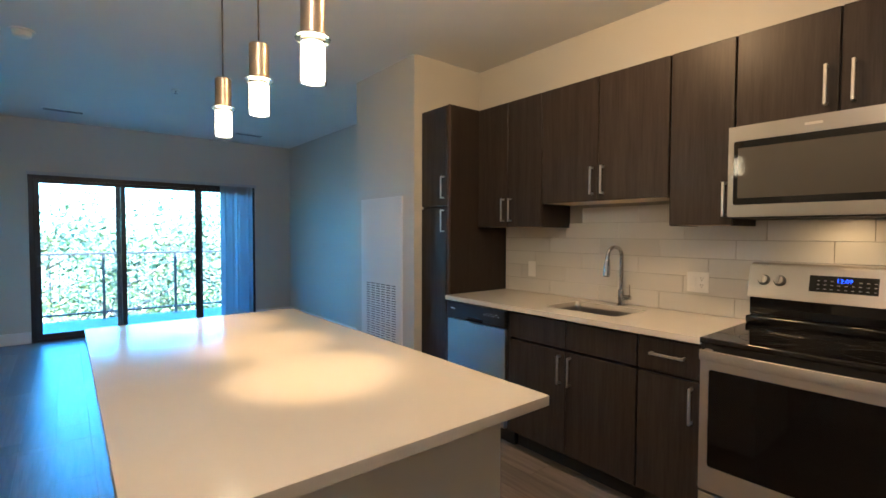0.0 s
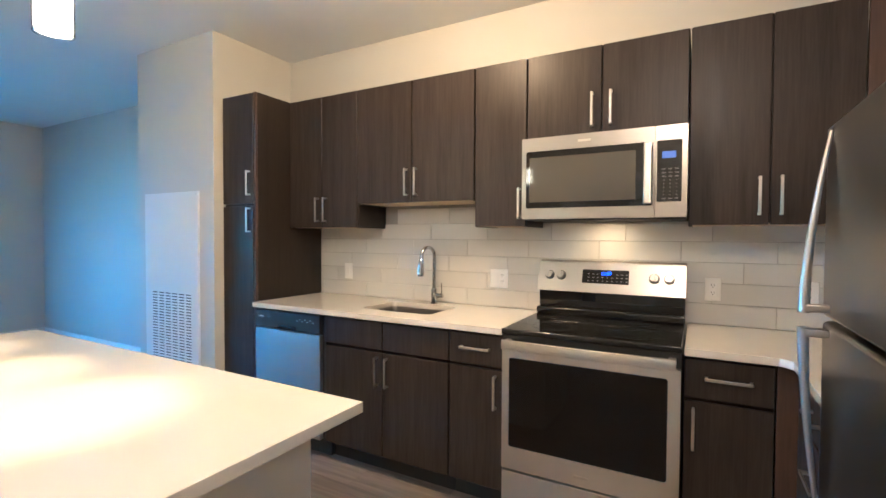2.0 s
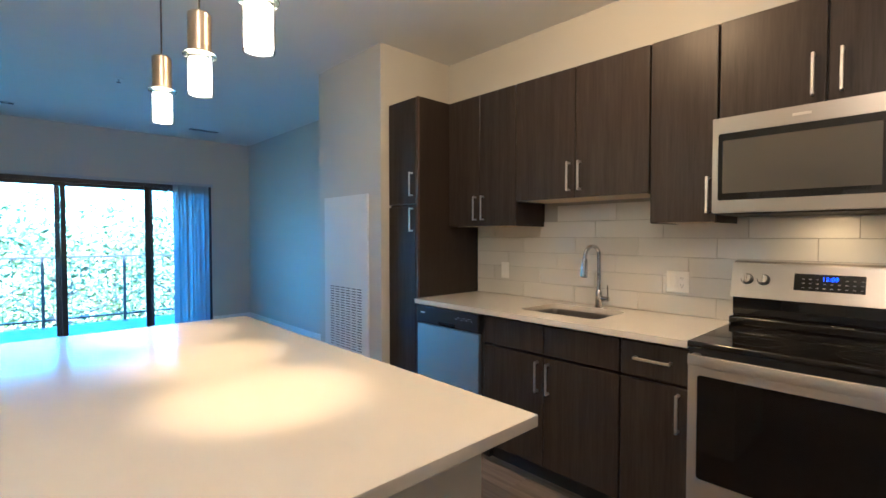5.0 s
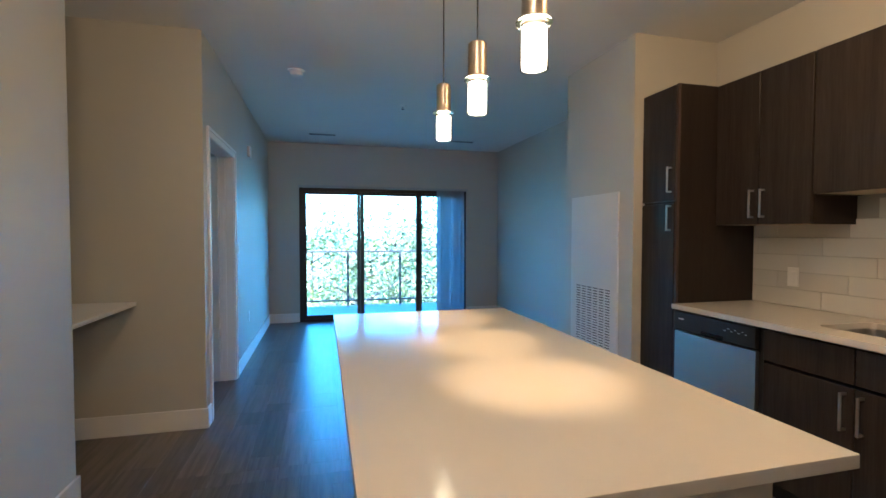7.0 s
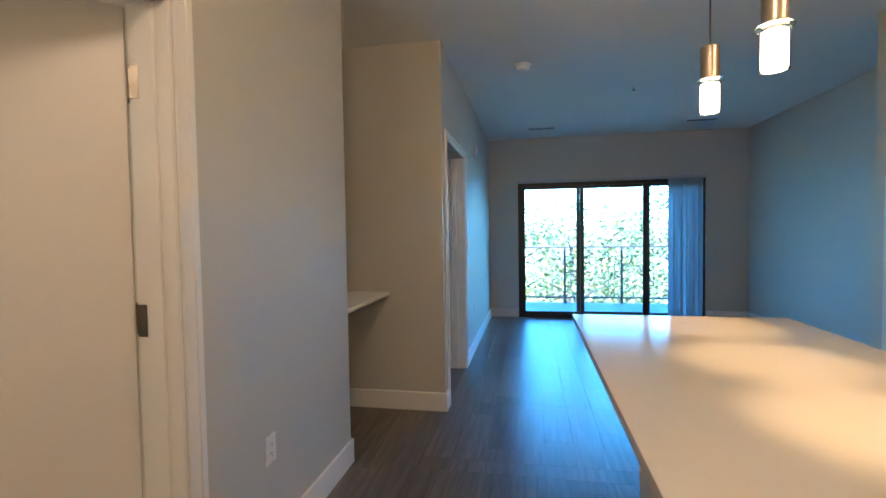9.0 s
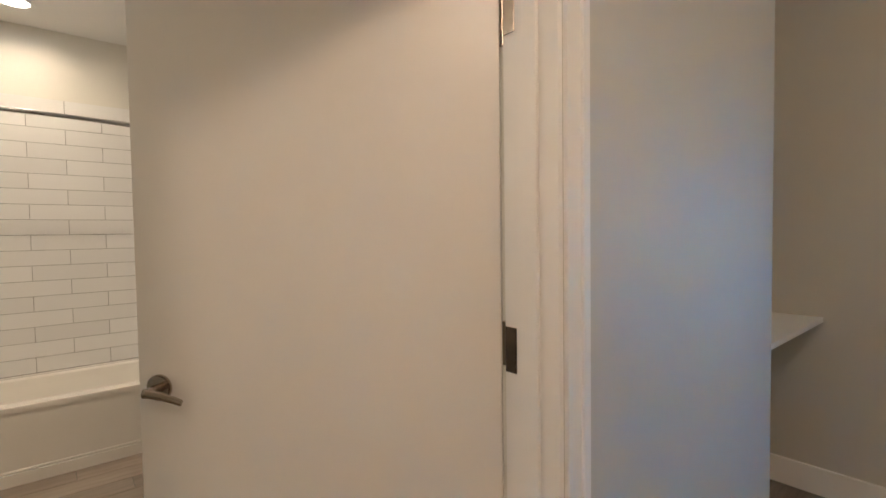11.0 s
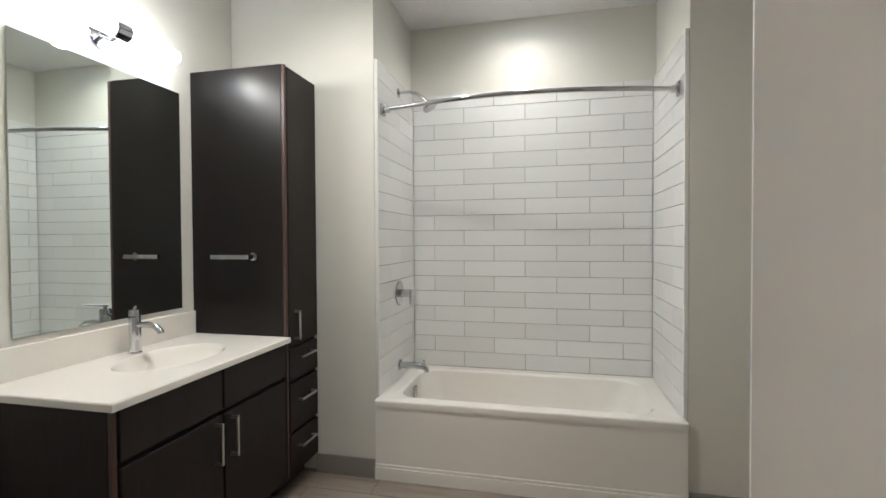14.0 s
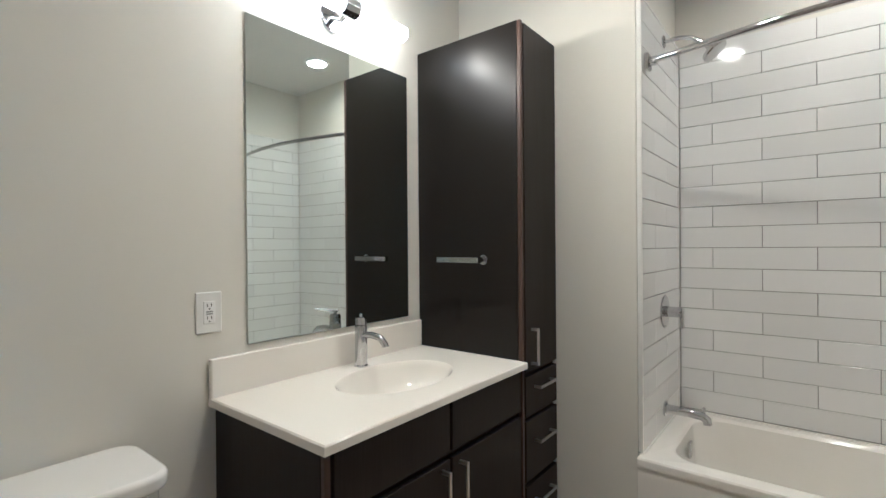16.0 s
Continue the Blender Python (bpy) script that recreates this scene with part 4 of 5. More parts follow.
part("head_rail", boxm(W0 - 0.01, W1 + 0.01, YN - 0.05, YN - 0.002, WZ - 0.002, WZ + 0.035, bevel=0.003), M_BLINDRAIL, th, "slim head rail")
for k in range(8):
    x = -0.945 + k * 0.056
    ang = radians((14, 40, 10, 18, 44, 12, 9, 38)[k])
    bm = bmesh.new()
    pts = [(u, 0.006 * (1 - (2 * u / 0.088) ** 2)) for u in (-0.044, -0.022, 0, 0.022, 0.044)]
    outl = [(x + u * math.cos(ang) - v * math.sin(ang), YN - 0.065 - 0.004 * (k % 3) + (u * math.sin(ang) + v * math.cos(ang)) * 0.55) for u, v in pts]
    lo = [bm.verts.new((a, b, 0.035)) for a, b in outl]
    hi = [bm.verts.new((a, b, WZ - 0.004)) for a, b in outl]
    for i in range(4):
        bm.faces.new((lo[i], lo[i + 1], hi[i + 1], hi[i]))
    bmesh.ops.solidify(bm, geom=list(bm.faces), thickness=0.0012)
    part("slat", bm, M_BLIND, th)
wnd2 = thing("window_2", (-5.0, YN + 0.05, 0.9), "bedroom window in a black frame", "window", kind="structure")
part("frame", stand_y(slab_with_hole(rounded(-5.6, -4.4, 0.9, 2.1, 0.002), rounded(-5.54, -4.46, 0.96, 2.04, 0.002), 0, 0.06), YN + 0.04), M_FRAME, wnd2)
part("pane", boxm(-5.545, -4.455, YN + 0.066, YN + 0.072, 0.955, 2.045), M_GLASS, wnd2).visible_shadow = False

# ceiling fixtures
th = thing("smoke_detector", (-2.985, 3.45, H), "round white smoke detector on the ceiling", "smoke detector")
part("base", lathe([(0, 0), (0.07, 0), (0.07, -0.012), (0, -0.012)], (-2.985, 3.45, H - 0.001)), M_WHITEPL, th)
part("cover", lathe([(0, -0.05), (0.035, -0.05), (0.048, -0.042), (0.056, -0.013), (0, -0.013)], (-2.985, 3.45, H - 0.001)), M_WHITEPL, th)
th = thing("sprinkler_head", (-1.93, 4.30, H), "small white fire sprinkler on the ceiling", "sprinkler")
part("escutcheon", lathe([(0, 0), (0.04, 0), (0.036, -0.006), (0, -0.008)], (-1.93, 4.30, H - 0.001)), M_WHITEPL, th)
part("deflector", lathe([(0, -0.008), (0.008, -0.008), (0.006, -0.03), (0.018, -0.034), (0.018, -0.037), (0, -0.037)], (-1.93, 4.30, H - 0.001), 16), M_CHROME, th)
for cx in (-2.775, -0.755):
    th = thing("ceiling_vent", (cx, 5.99, H), "long white linear ceiling air vent", "ceiling vent", "living room vents")
    part("frame", boxm(cx - 0.19, cx + 0.19, 5.93, 6.05, H - 0.006, H - 0.001, bevel=0.002, seg=1), M_WHITEPL, th)
    for k in range(3):
        part("slot", boxm(cx - 0.175, cx + 0.175, 5.945 + k * 0.034, 5.961 + k * 0.034, H - 0.0075, H - 0.0062), M_SLOT, th)
th = thing("wall_chime", (XL, 4.78, 2.25), "small white box high on the wall", "wall box")
part("box", boxm(XL + 0.001, XL + 0.03, 4.72, 4.84, 2.19, 2.31, bevel=0.006), M_WHITEPL, th)
# out of view: the lights are inferred, the flush fixtures are assumed
for nm, lx, ly in (("kitchen", -1.2, 0.3), ("hall", -3.0, -0.72)):
    th = thing("ceiling_lamp", (lx, ly, H), "assumed round flush ceiling lamp with a glowing diffuser, out of view", "ceiling lamp", "flush ceiling lamps")
    part("pan", lathe([(0, 0), (0.175, 0), (0.175, -0.025), (0, -0.025)], (lx, ly, H - 0.001)), M_NICKEL, th)
    part("diffuser", lathe([(0.165, -0.026), (0.160, -0.045), (0.12, -0.062), (0.0, -0.068)], (lx, ly, H - 0.001)), M_FLUSH, th, "glowing white diffuser").visible_shadow = False

# desk shelf in the nook
th = thing("nook_shelf", (-4.28, 2.37, 0.88), "white built-in desk shelf across the wall nook", "shelf")
part("board", boxm(-4.598, -3.985, 1.953, 2.792, 0.872, 0.896, bevel=0.002), M_TRIM, th)

# ---- balcony and outdoors ----
th = thing("balcony", (-1.8, 7.7, -0.1), "balcony deck of grey boards outside the sliding door", "balcony", kind="structure")
for k in range(12):
    part("deck_board", boxm(-3.9, 0.6, YN + 0.165 + k * 0.145, YN + 0.304 + k * 0.145, -0.085, -0.055, bevel=0.003, seg=1), M_DECK, th)
part("slab", boxm(-3.95, 0.65, YN + 0.162, YN + 1.92, -0.30, -0.09), M_DECK, th)
th = thing("balcony_railing", (-1.8, 8.5, 0), "black metal balcony railing with thin balusters", "railing")
yr = 8.5
part("top_rail", boxm(-3.9, 0.6, yr - 0.025, yr + 0.025, 0.995, 1.03, bevel=0.004), M_FRAME, th)
part("bottom_rail", boxm(-3.9, 0.6, yr - 0.015, yr + 0.015, 0.045, 0.075, bevel=0.003), M_FRAME, th)
for x in (-3.335, -2.31, -1.285, -0.26):
    part("post", boxm(x - 0.02, x + 0.02, yr - 0.02, yr + 0.02, -0.055, 0.994, bevel=0.002, seg=1), M_FRAME, th)
    part("base_plate", boxm(x - 0.045, x + 0.045, yr - 0.045, yr + 0.045, -0.056, -0.046), M_FRAME, th)
for k in range(40):
    x = -3.88 + k * 0.1125
    if min(abs(x - p) for p in (-3.335, -2.31, -1.285, -0.26)) > 0.03:
        part("baluster", cylm((x, yr, 0.075), 0.004, 0.92, seg=6), M_FRAME, th)

solid("ground", prism([(-400, 9.5), (400, 9.5), (400, 900), (-400, 900)], -7.0, -6.9), M_GROUND, "leaf-strewn ground under the trees", "ground")


def tree(x, y, top, spread, seed, leaf, lean=0.0, n=3400):
    r = random.Random(seed)
    z0 = -6.92
    th = thing("tree", (x, y, z0), "leafy broad tree, green and lightly yellowing" if leaf is M_LEAF else "tree with yellow leaves, sunlight put into their colour", "tree", "trees beyond the balcony")
    h = top - z0
    trunk = tube([(x + lean * k / 6 + r.uniform(-0.08, 0.08), y + r.uniform(-0.08, 0.08), z0 + h * 0.86 * k / 6) for k in range(7)], 0.24, 10, r_end=0.04)
    part("trunk", trunk, M_BARK, th)
    tips = []
    for k in range(18):
        a = r.uniform(0, 2 * math.pi)
        zs = z0 + h * r.uniform(0.28, 0.82)
        s = spread * (1.1 - 0.65 * (zs - z0) / h) * r.uniform(0.6, 1.1)
        p0 = Vector((x + lean * (zs - z0) / h, y, zs))
        p1 = p0 + Vector((math.cos(a) * s * 0.55, math.sin(a) * s * 0.55, h * 0.07))
        p2 = p0 + Vector((math.cos(a) * s, math.sin(a) * s, h * r.uniform(0.06, 0.16)))
        part("limb", tube([p0, p1, p2], 0.06, 6, r_end=0.012), M_BARK, th)
        tips += [p1, (p1 + p2) / 2, p2, p2 + Vector((0, 0, 0.5))]
    tips.append(Vector((x + lean, y, top - 0.5)))
    verts, faces = [], []
    clumps = [(p + Vector((r.gauss(0, 0.45), r.gauss(0, 0.45), r.gauss(0, 0.4))), r.uniform(0.25, 0.75)) for p in tips for _ in range(2)]
    for k in range(n):
        c, sz = clumps[k % len(clumps)]
        p = c + Vector((r.gauss(0, 1), r.gauss(0, 1), r.gauss(0, 0.6))) * sz
        u = Vector((r.gauss(0, 1), r.gauss(0, 1), r.gauss(0, 0.6))).normalized()
        v = u.cross(Vector((r.gauss(0, 1), r.gauss(0, 1), r.gauss(0, 1)))).normalized()
        s = r.uniform(0.05, 0.105)
        b = len(verts)
        verts += [p - u * s, p - u * s * 0.2 + v * s * 0.55, p + u * s, p - u * s * 0.2 - v * s * 0.55]
        faces.append((b, b + 1, b + 2, b + 3))
    me = bpy.data.meshes.new("crown")
    me.from_pydata([p - Vector((x, y, z0)) for p in verts], [], faces)
    me.materials.append(leaf)
    crown = new("crown", me)
    crown.parent = th


for k, (x, y, top, s, leaf, n) in enumerate(((-6.4, 16.0, 1.6, 3.4, M_LEAFY, 3000), (-1.6, 15.0, 1.8, 3.0, M_LEAF, 2600), (1.9, 16.5, 2.8, 3.4, M_LEAF, 2600), (-4.0, 17.0, 1.0, 3.0, M_LEAFY, 2400),
                                             (0.2, 20.5, 2.4, 3.6, M_LEAF, 2200), (-8.5, 21.0, 3.4, 4.0, M_LEAF, 2400), (-3.4, 25.0, 2.6, 4.6, M_LEAF, 2400), (5.2, 22.0, 4.2, 4.2, M_LEAF, 2400))):
    tree(x, y, top, s, 20 + k, leaf, n=int(n * 2.3))

# ---- bathroom ----
# the open door
hx, hy = -4.130, 0.648
ang = math.atan2(-0.605, -0.675)
dm = Matrix.Translation((hx, hy, 0)) @ Matrix.Rotation(ang, 4, "Z")
th = new("door_1")
th.matrix_world = dm
tagged(th, "white flush bathroom door standing half open", "door", kind="structure")


def dpart(name, bm, mat, parent, label=""):
    ob = link_mesh(name, bm, mat)
    ob.parent = parent
    if label:
        tagged(ob, label)
    return ob


leaf_ob = dpart("leaf", boxm(0.0, 0.910, -0.035, 0.0, 0.012, 2.038, bevel=0.002, seg=1), M_DOOR, th)
ZK = 0.965
for side in (1, -1):
    y = 0.0 if side > 0 else -0.035
    rose = dpart("rose", cylm((0.848, y if side > 0 else y - 0.012, ZK), 0.033, 0.012, "y", 32, bevel=0.003), M_DARKNICKEL, th, "round satin nickel rose")
    neck = dpart("neck", cylm((0.848, y if side > 0 else y - 0.05, ZK), 0.011, 0.05, "y", 16), M_DARKNICKEL, th)
    o = y + side * 0.052
    lev = tube([(0.852, o, ZK + 0.001), (0.84, o, ZK), (0.805, o + side * 0.004, ZK - 0.003), (0.77, o + side * 0.002, ZK - 0.012), (0.752, o - side * 0.002, ZK - 0.019)], 0.0125, 12, r_end=0.008)
    bmesh.ops.scale(lev, vec=(1, 0.62, 1), space=Matrix.Translation((0, -o, 0)), verts=lev.verts)
    dpart("lever", lev, M_DARKNICKEL, th, "satin nickel lever handle")
for z in (1.81, 1.085, 0.33):
    kn = dpart("hinge", cylm((-0.006, -0.04, z - 0.05), 0.007, 0.10, "z", 12), M_DARKNICKEL, th, "satin nickel hinge")
    plate = part("hinge_plate", boxm(XD - 0.016, XD + 0.016, B1 - 0.0165, B1 - 0.0142, z - 0.05, z + 0.05, bevel=0.001, seg=1), M_DARKNICKEL, frame_bath, "satin nickel hinge plate")

# bedroom door, swung open
th = thing("door_2", (XL - 0.14, D1 - 0.02, 0), "white flush bedroom door standing wide open", "door", kind="structure")
part("leaf", boxm(XL - 1.03, XL - 0.122, D1 - 0.062, D1 - 0.027, 0.012, 2.038, bevel=0.002, seg=1), M_DOOR, th)
part("rose", cylm((XL - 0.97, D1 - 0.074, 0.965), 0.033, 0.012, "y", 24, bevel=0.003), M_DARKNICKEL, th)
part("lever", tube([(XL - 0.97, D1 - 0.075, 0.965), (XL - 0.97, D1 - 0.12, 0.965), (XL - 0.86, D1 - 0.12, 0.95)], 0.010, 10), M_DARKNICKEL, th)

# tub
TA = -6.803
th = thing("bathtub", (-7.16, -0.235, 0), "white alcove bathtub with a flat apron", "bathtub")
bm = bmesh.new()
ty0, ty1, tx0, tx1, tz = -1.014, 0.544, -7.534, TA, 0.435


def oval(x0, x1, y0, y1, z, r):
    return [(x, y, z) for x, y in rounded(x0, x1, y0, y1, r, 8)]


loops = [oval(tx0, tx1, ty0, ty1, 0.40, 0.004), oval(tx0, tx1, ty0, ty1, tz - 0.006, 0.004), oval(tx0 + 0.005, tx1 - 0.005, ty0 + 0.003, ty1 - 0.003, tz, 0.006),
         oval(tx0 + 0.055, tx1 - 0.075, ty0 + 0.085, ty1 - 0.10, tz, 0.13), oval(tx0 + 0.07, tx1 - 0.09, ty0 + 0.10, ty1 - 0.12, tz - 0.012, 0.13),
         oval(tx0 + 0.10, tx1 - 0.11, ty0 + 0.13, ty1 - 0.26, 0.15, 0.14), oval(tx0 + 0.14, tx1 - 0.15, ty0 + 0.18, ty1 - 0.32, 0.095, 0.12), oval(tx0 + 0.2, tx1 - 0.2, ty0 + 0.25, ty1 - 0.4, 0.09, 0.1)]
rings = [[bm.verts.new(p) for p in lp] for lp in loops]
for a, b in zip(rings, rings[1:]):
    for k in range(len(a)):
        bm.faces.new((a[k], a[(k + 1) % len(a)], b[(k + 1) % len(a)], b[k]))
bm.faces.new(rings[-1])
tubob = part("basin", bm, M_TUB, th)
bm = bmesh.new()
box(bm, TA - 0.04, TA - 0.006, ty0, ty1, 0.085, 0.405, 0.004, 2)
part("apron", bm, M_TUB, th)
bm = bmesh.new()
box(bm, TA - 0.035, TA + 0.004, ty0, ty1, 0.0, 0.07, 0.004, 2)
box(bm, TA - 0.035, TA - 0.001, ty0, ty1, 0.07, 0.088, 0.006, 2)
part("kick_lip", bm, M_TUB, th)
part("caulk", boxm(tx0, tx0 + 0.018, ty0 + 0.002, ty1 - 0.002, tz, tz + 0.003), M_TUB, th, "white caulk line")
for ya, yb in ((ty0, ty0 + 0.019), (ty1 - 0.019, ty1)):
    part("caulk", boxm(tx0, XS - 0.002, ya, yb, tz, tz + 0.003), M_TUB, th, "white caulk line")
part("overflow_plate", boxm(-7.20, -7.15, ty0 + 0.112, ty0 + 0.13, 0.335, 0.405, bevel=0.008, seg=3), M_CHROME, th, "chrome overflow plate")
part("drain", lathe([(0, 0.003), (0.03, 0.003), (0.035, 0)], (-7.17, ty0 + 0.36, 0.0905)), M_CHROME, th)

# shower fittings
th = thing("shower_valve", (-7.19, -1.0, 0.97), "chrome shower valve with a lever", "shower valve")
part("plate", cylm((-7.19, -0.9995, 0.97), 0.075, 0.008, "y", 36, bevel=0.003), M_CHROME, th)
part("stem", cylm((-7.19, -0.992, 0.97), 0.024, 0.07, "y", 24, bevel=0.002), M_CHROME, th)
part("lever", tube([(-7.19, -0.925, 0.985), (-7.19, -0.925, 0.97), (-7.19, -0.924, 0.90)], 0.009, 10, r_end=0.007), M_CHROME, th)
th = thing("tub_spout", (-7.19, -1.0, 0.52), "chrome tub spout with diverter", "tub spout")
part("flange", cylm((-7.19, -0.9995, 0.525), 0.035, 0.008, "y", 28, bevel=0.002), M_CHROME, th)
part("spout", tube([(-7.19, -0.993, 0.525), (-7.19, -0.90, 0.527), (-7.19, -0.845, 0.522), (-7.19, -0.828, 0.508), (-7.19, -0.826, 0.49)], 0.021, 16, r_end=0.018), M_CHROME, th)
part("diverter", cylm((-7.19, -0.84, 0.54), 0.006, 0.022, seg=10), M_CHROME, th)
th = thing("rain_shower", (-7.20, -1.0, 2.2), "chrome shower head on a bent arm", "shower head")
part("flange", cylm((-7.20, -0.9995, 2.205), 0.028, 0.006, "y", 24, bevel=0.002), M_CHROME, th)
part("arm", tube([(-7.20, -0.994, 2.205), (-7.20, -0.93, 2.205), (-7.20, -0.88, 2.192), (-7.20, -0.845, 2.165), (-7.20, -0.82, 2.14)], 0.010, 12), M_CHROME, th)
hd = lathe([(0, 0.03), (0.014, 0.03), (0.020, 0.012), (0.050, 0.0), (0.054, -0.012), (0.050, -0.018), (0, -0.018)])
bmesh.ops.transform(hd, matrix=Matrix.Translation((-7.20, -0.80, 2.118)) @ Matrix.Rotation(radians(38), 4, "X"), verts=hd.verts)
part("head", hd, M_CHROME, th)
th = thing("shower_rod", (-6.9, -0.235, 2.03), "curved chrome shower curtain rod", "shower rod")
pts = [(-6.905 + 0.125 * math.sin(math.pi * k / 28), -0.992 + 1.516 * k / 28, 2.02) for k in range(29)]
part("rod", tube(pts, 0.0125, 14), M_CHROME, th)
for y, s in ((-0.9995, 1), (0.5295, -1)):
    part("bracket", boxm(-6.932, -6.878, min(y, y + s * 0.02), max(y, y + s * 0.02), 1.987, 2.053, bevel=0.006), M_CHROME, th, "square chrome bracket")
    part("collar", cylm((-6.905, y, 2.02), 0.019, 0.045, "y", 18) if s > 0 else cylm((-6.905, y - 0.045, 2.02), 0.019, 0.045, "y", 18), M_CHROME, th)
for lx, ly in ((-7.16, -0.26), (-6.0, -0.95)):
    th = thing("recessed_light", (lx, ly, H), "round recessed ceiling downlight, lit", "downlight", "bathroom downlights")
    part("trim_ring", lathe([(0.072, -0.001), (0.095, -0.001), (0.093, -0.008), (0.074, -0.008)], (lx, ly, H)), M_WHITEPL, th)
    part("lens", lathe([(0, -0.004), (0.072, -0.004), (0.072, -0.002), (0, -0.002)], (lx, ly, H)), M_DOWN, th, "glowing lens").visible_shadow = False

# vanity
VF = -1.358
V0, V1 = -6.505, -5.570
th = thing("vanity_cabinet", (-6.03, -1.6, 0), "dark espresso bathroom vanity cabinet with two doors", "vanity")
part("body", boxm(V0, V1 - 0.018, YV + 0.004, VF - DT - 0.002, 0.10, 0.68), M_DARKB, th)
part("side_panel", boxm(V1 - 0.017, V1, YV + 0.004, VF - DT - 0.002, 0.0, 0.794, bevel=0.001, seg=1), M_DARKB, th)
part("edge_band", boxm(V1 - 0.017, V1, VF - DT, VF - 0.004, 0.10, 0.794, bevel=0.001, seg=1), M_EDGE, th, "reddish brown edge strip")
part("toe_kick", boxm(V0, V1 - 0.02, YV + 0.004, VF - 0.09, 0, 0.099), M_BLACK, th)
VM = -6.052


def ydoor(parent, name, yf, x0, x1, z0, z1, handle=None):
    g = 0.0055
    d = part(name, boxm(x0 + g, x1 - g, yf - DT, yf, z0 + g, z1 - g, bevel=0.0018, seg=1), M_DARKB, parent)
    if handle:
        x, z, ln, ax = handle
        pull(d, (x, yf, z), ln, ax, (0, 1, 0))
    return d


ydoor(th, "drawer", VF, VM, V1 - 0.02, 0.622, 0.790)
ydoor(th, "drawer", VF, V0, VM, 0.622, 0.790)
ydoor(th, "door", VF, VM, V1 - 0.02, 0.105, 0.612, (VM + 0.045, 0.505, 0.165, "z"))
ydoor(th, "door", VF, V0, VM, 0.105, 0.612, (VM - 0.045, 0.505, 0.165, "z"))

th = thing("washbasin", (-6.03, -1.58, 0.80), "glossy white moulded washbasin top with an oval bowl", "washbasin")
bm = bmesh.new()
vx0, vx1, vy0, vy1, vz = -6.512, -5.550, YV + 0.003, -1.335, 0.822
cx_, cy_ = -6.075, -1.615
N = 48
outer = []
for k in range(N):
    a = 2 * math.pi * k / N
    dx, dy = math.cos(a), math.sin(a)
    t = min(((vx1 - cx_) / dx if dx > 0 else (vx0 - cx_) / dx) if abs(dx) > 1e-6 else 9, ((vy1 - cy_) / dy if dy > 0 else (vy0 - cy_) / dy) if abs(dy) > 1e-6 else 9)
    outer.append([cx_ + dx * t, cy_ + dy * t])
for cxx, cyy in ((vx0, vy0), (vx0, vy1), (vx1, vy0), (vx1, vy1)):
    near = min(outer, key=lambda p: (p[0] - cxx) ** 2 + (p[1] - cyy) ** 2)
    near[0], near[1] = cxx, cyy
rows = [[bm.verts.new((x, y, vz - 0.026)) for x, y in outer], [bm.verts.new((x, y, vz - 0.004)) for x, y in outer],
        [bm.verts.new((x + (0.004 if x == vx0 else -0.004 if x == vx1 else 0), y - (0.004 if y == vy1 else 0), vz)) for x, y in outer]]
for rx_, ry_, z in ((0.245, 0.168, vz), (0.238, 0.161, vz - 0.004), (0.228, 0.152, vz - 0.02), (0.195, 0.128, vz - 0.075), (0.12, 0.08, vz - 0.115), (0.03, 0.02, vz - 0.125)):
    rows.append([bm.verts.new((cx_ + rx_ * math.cos(2 * math.pi * k / N), cy_ + ry_ * math.sin(2 * math.pi * k / N), z)) for k in range(N)])
for a, b in zip(rows, rows[1:]):
    for k in range(N):
        bm.faces.new((a[k], a[(k + 1) % N], b[(k + 1) % N], b[k]))
bm.faces.new(rows[-1])
part("top", bm, M_MARBLE, th)
part("backsplash", boxm(vx0, vx1, YV + 0.002, YV + 0.022, vz - 0.01, 0.940, bevel=0.006, seg=3), M_MARBLE, th)
th = thing("vanity_faucet", (-6.075, -1.775, vz), "chrome single-lever vanity tap", "faucet")
qx, qy = -6.085, -1.815
part("base", lathe([(0, 0), (0.027, 0), (0.027, 0.004), (0.0232, 0.008), (0.0232, 0.012), (0.0232, 0.146), (0.0232, 0.153), (0.021, 0.156), (0, 0.156)], (qx, qy, vz), 28), M_CHROME, th)
part("cap", lathe([(0, 0.158), (0.0222, 0.1581), (0.0222, 0.162), (0.0222, 0.178), (0.019, 0.186), (0, 0.187)], (qx, qy, vz), 28), M_CHROME, th)
part("spout", tube([(qx, qy, vz + 0.118), (qx, qy + 0.06, vz + 0.124), (qx, qy + 0.105, vz + 0.118), (qx, qy + 0.128, vz + 0.10), (qx, qy + 0.132, vz + 0.088)], 0.0125, 14), M_CHROME, th)
part("lever_stem", cylm((qx, qy, vz + 0.185), 0.007, 0.012, seg=12), M_CHROME, th)
part("lever", tube([(qx - 0.008, qy - 0.009, vz + 0.197), (qx + 0.02, qy + 0.023, vz + 0.200), (qx + 0.052, qy + 0.06, vz + 0.206)], 0.0058, 12, r_end=0.0045), M_CHROME, th, "thin chrome lever")

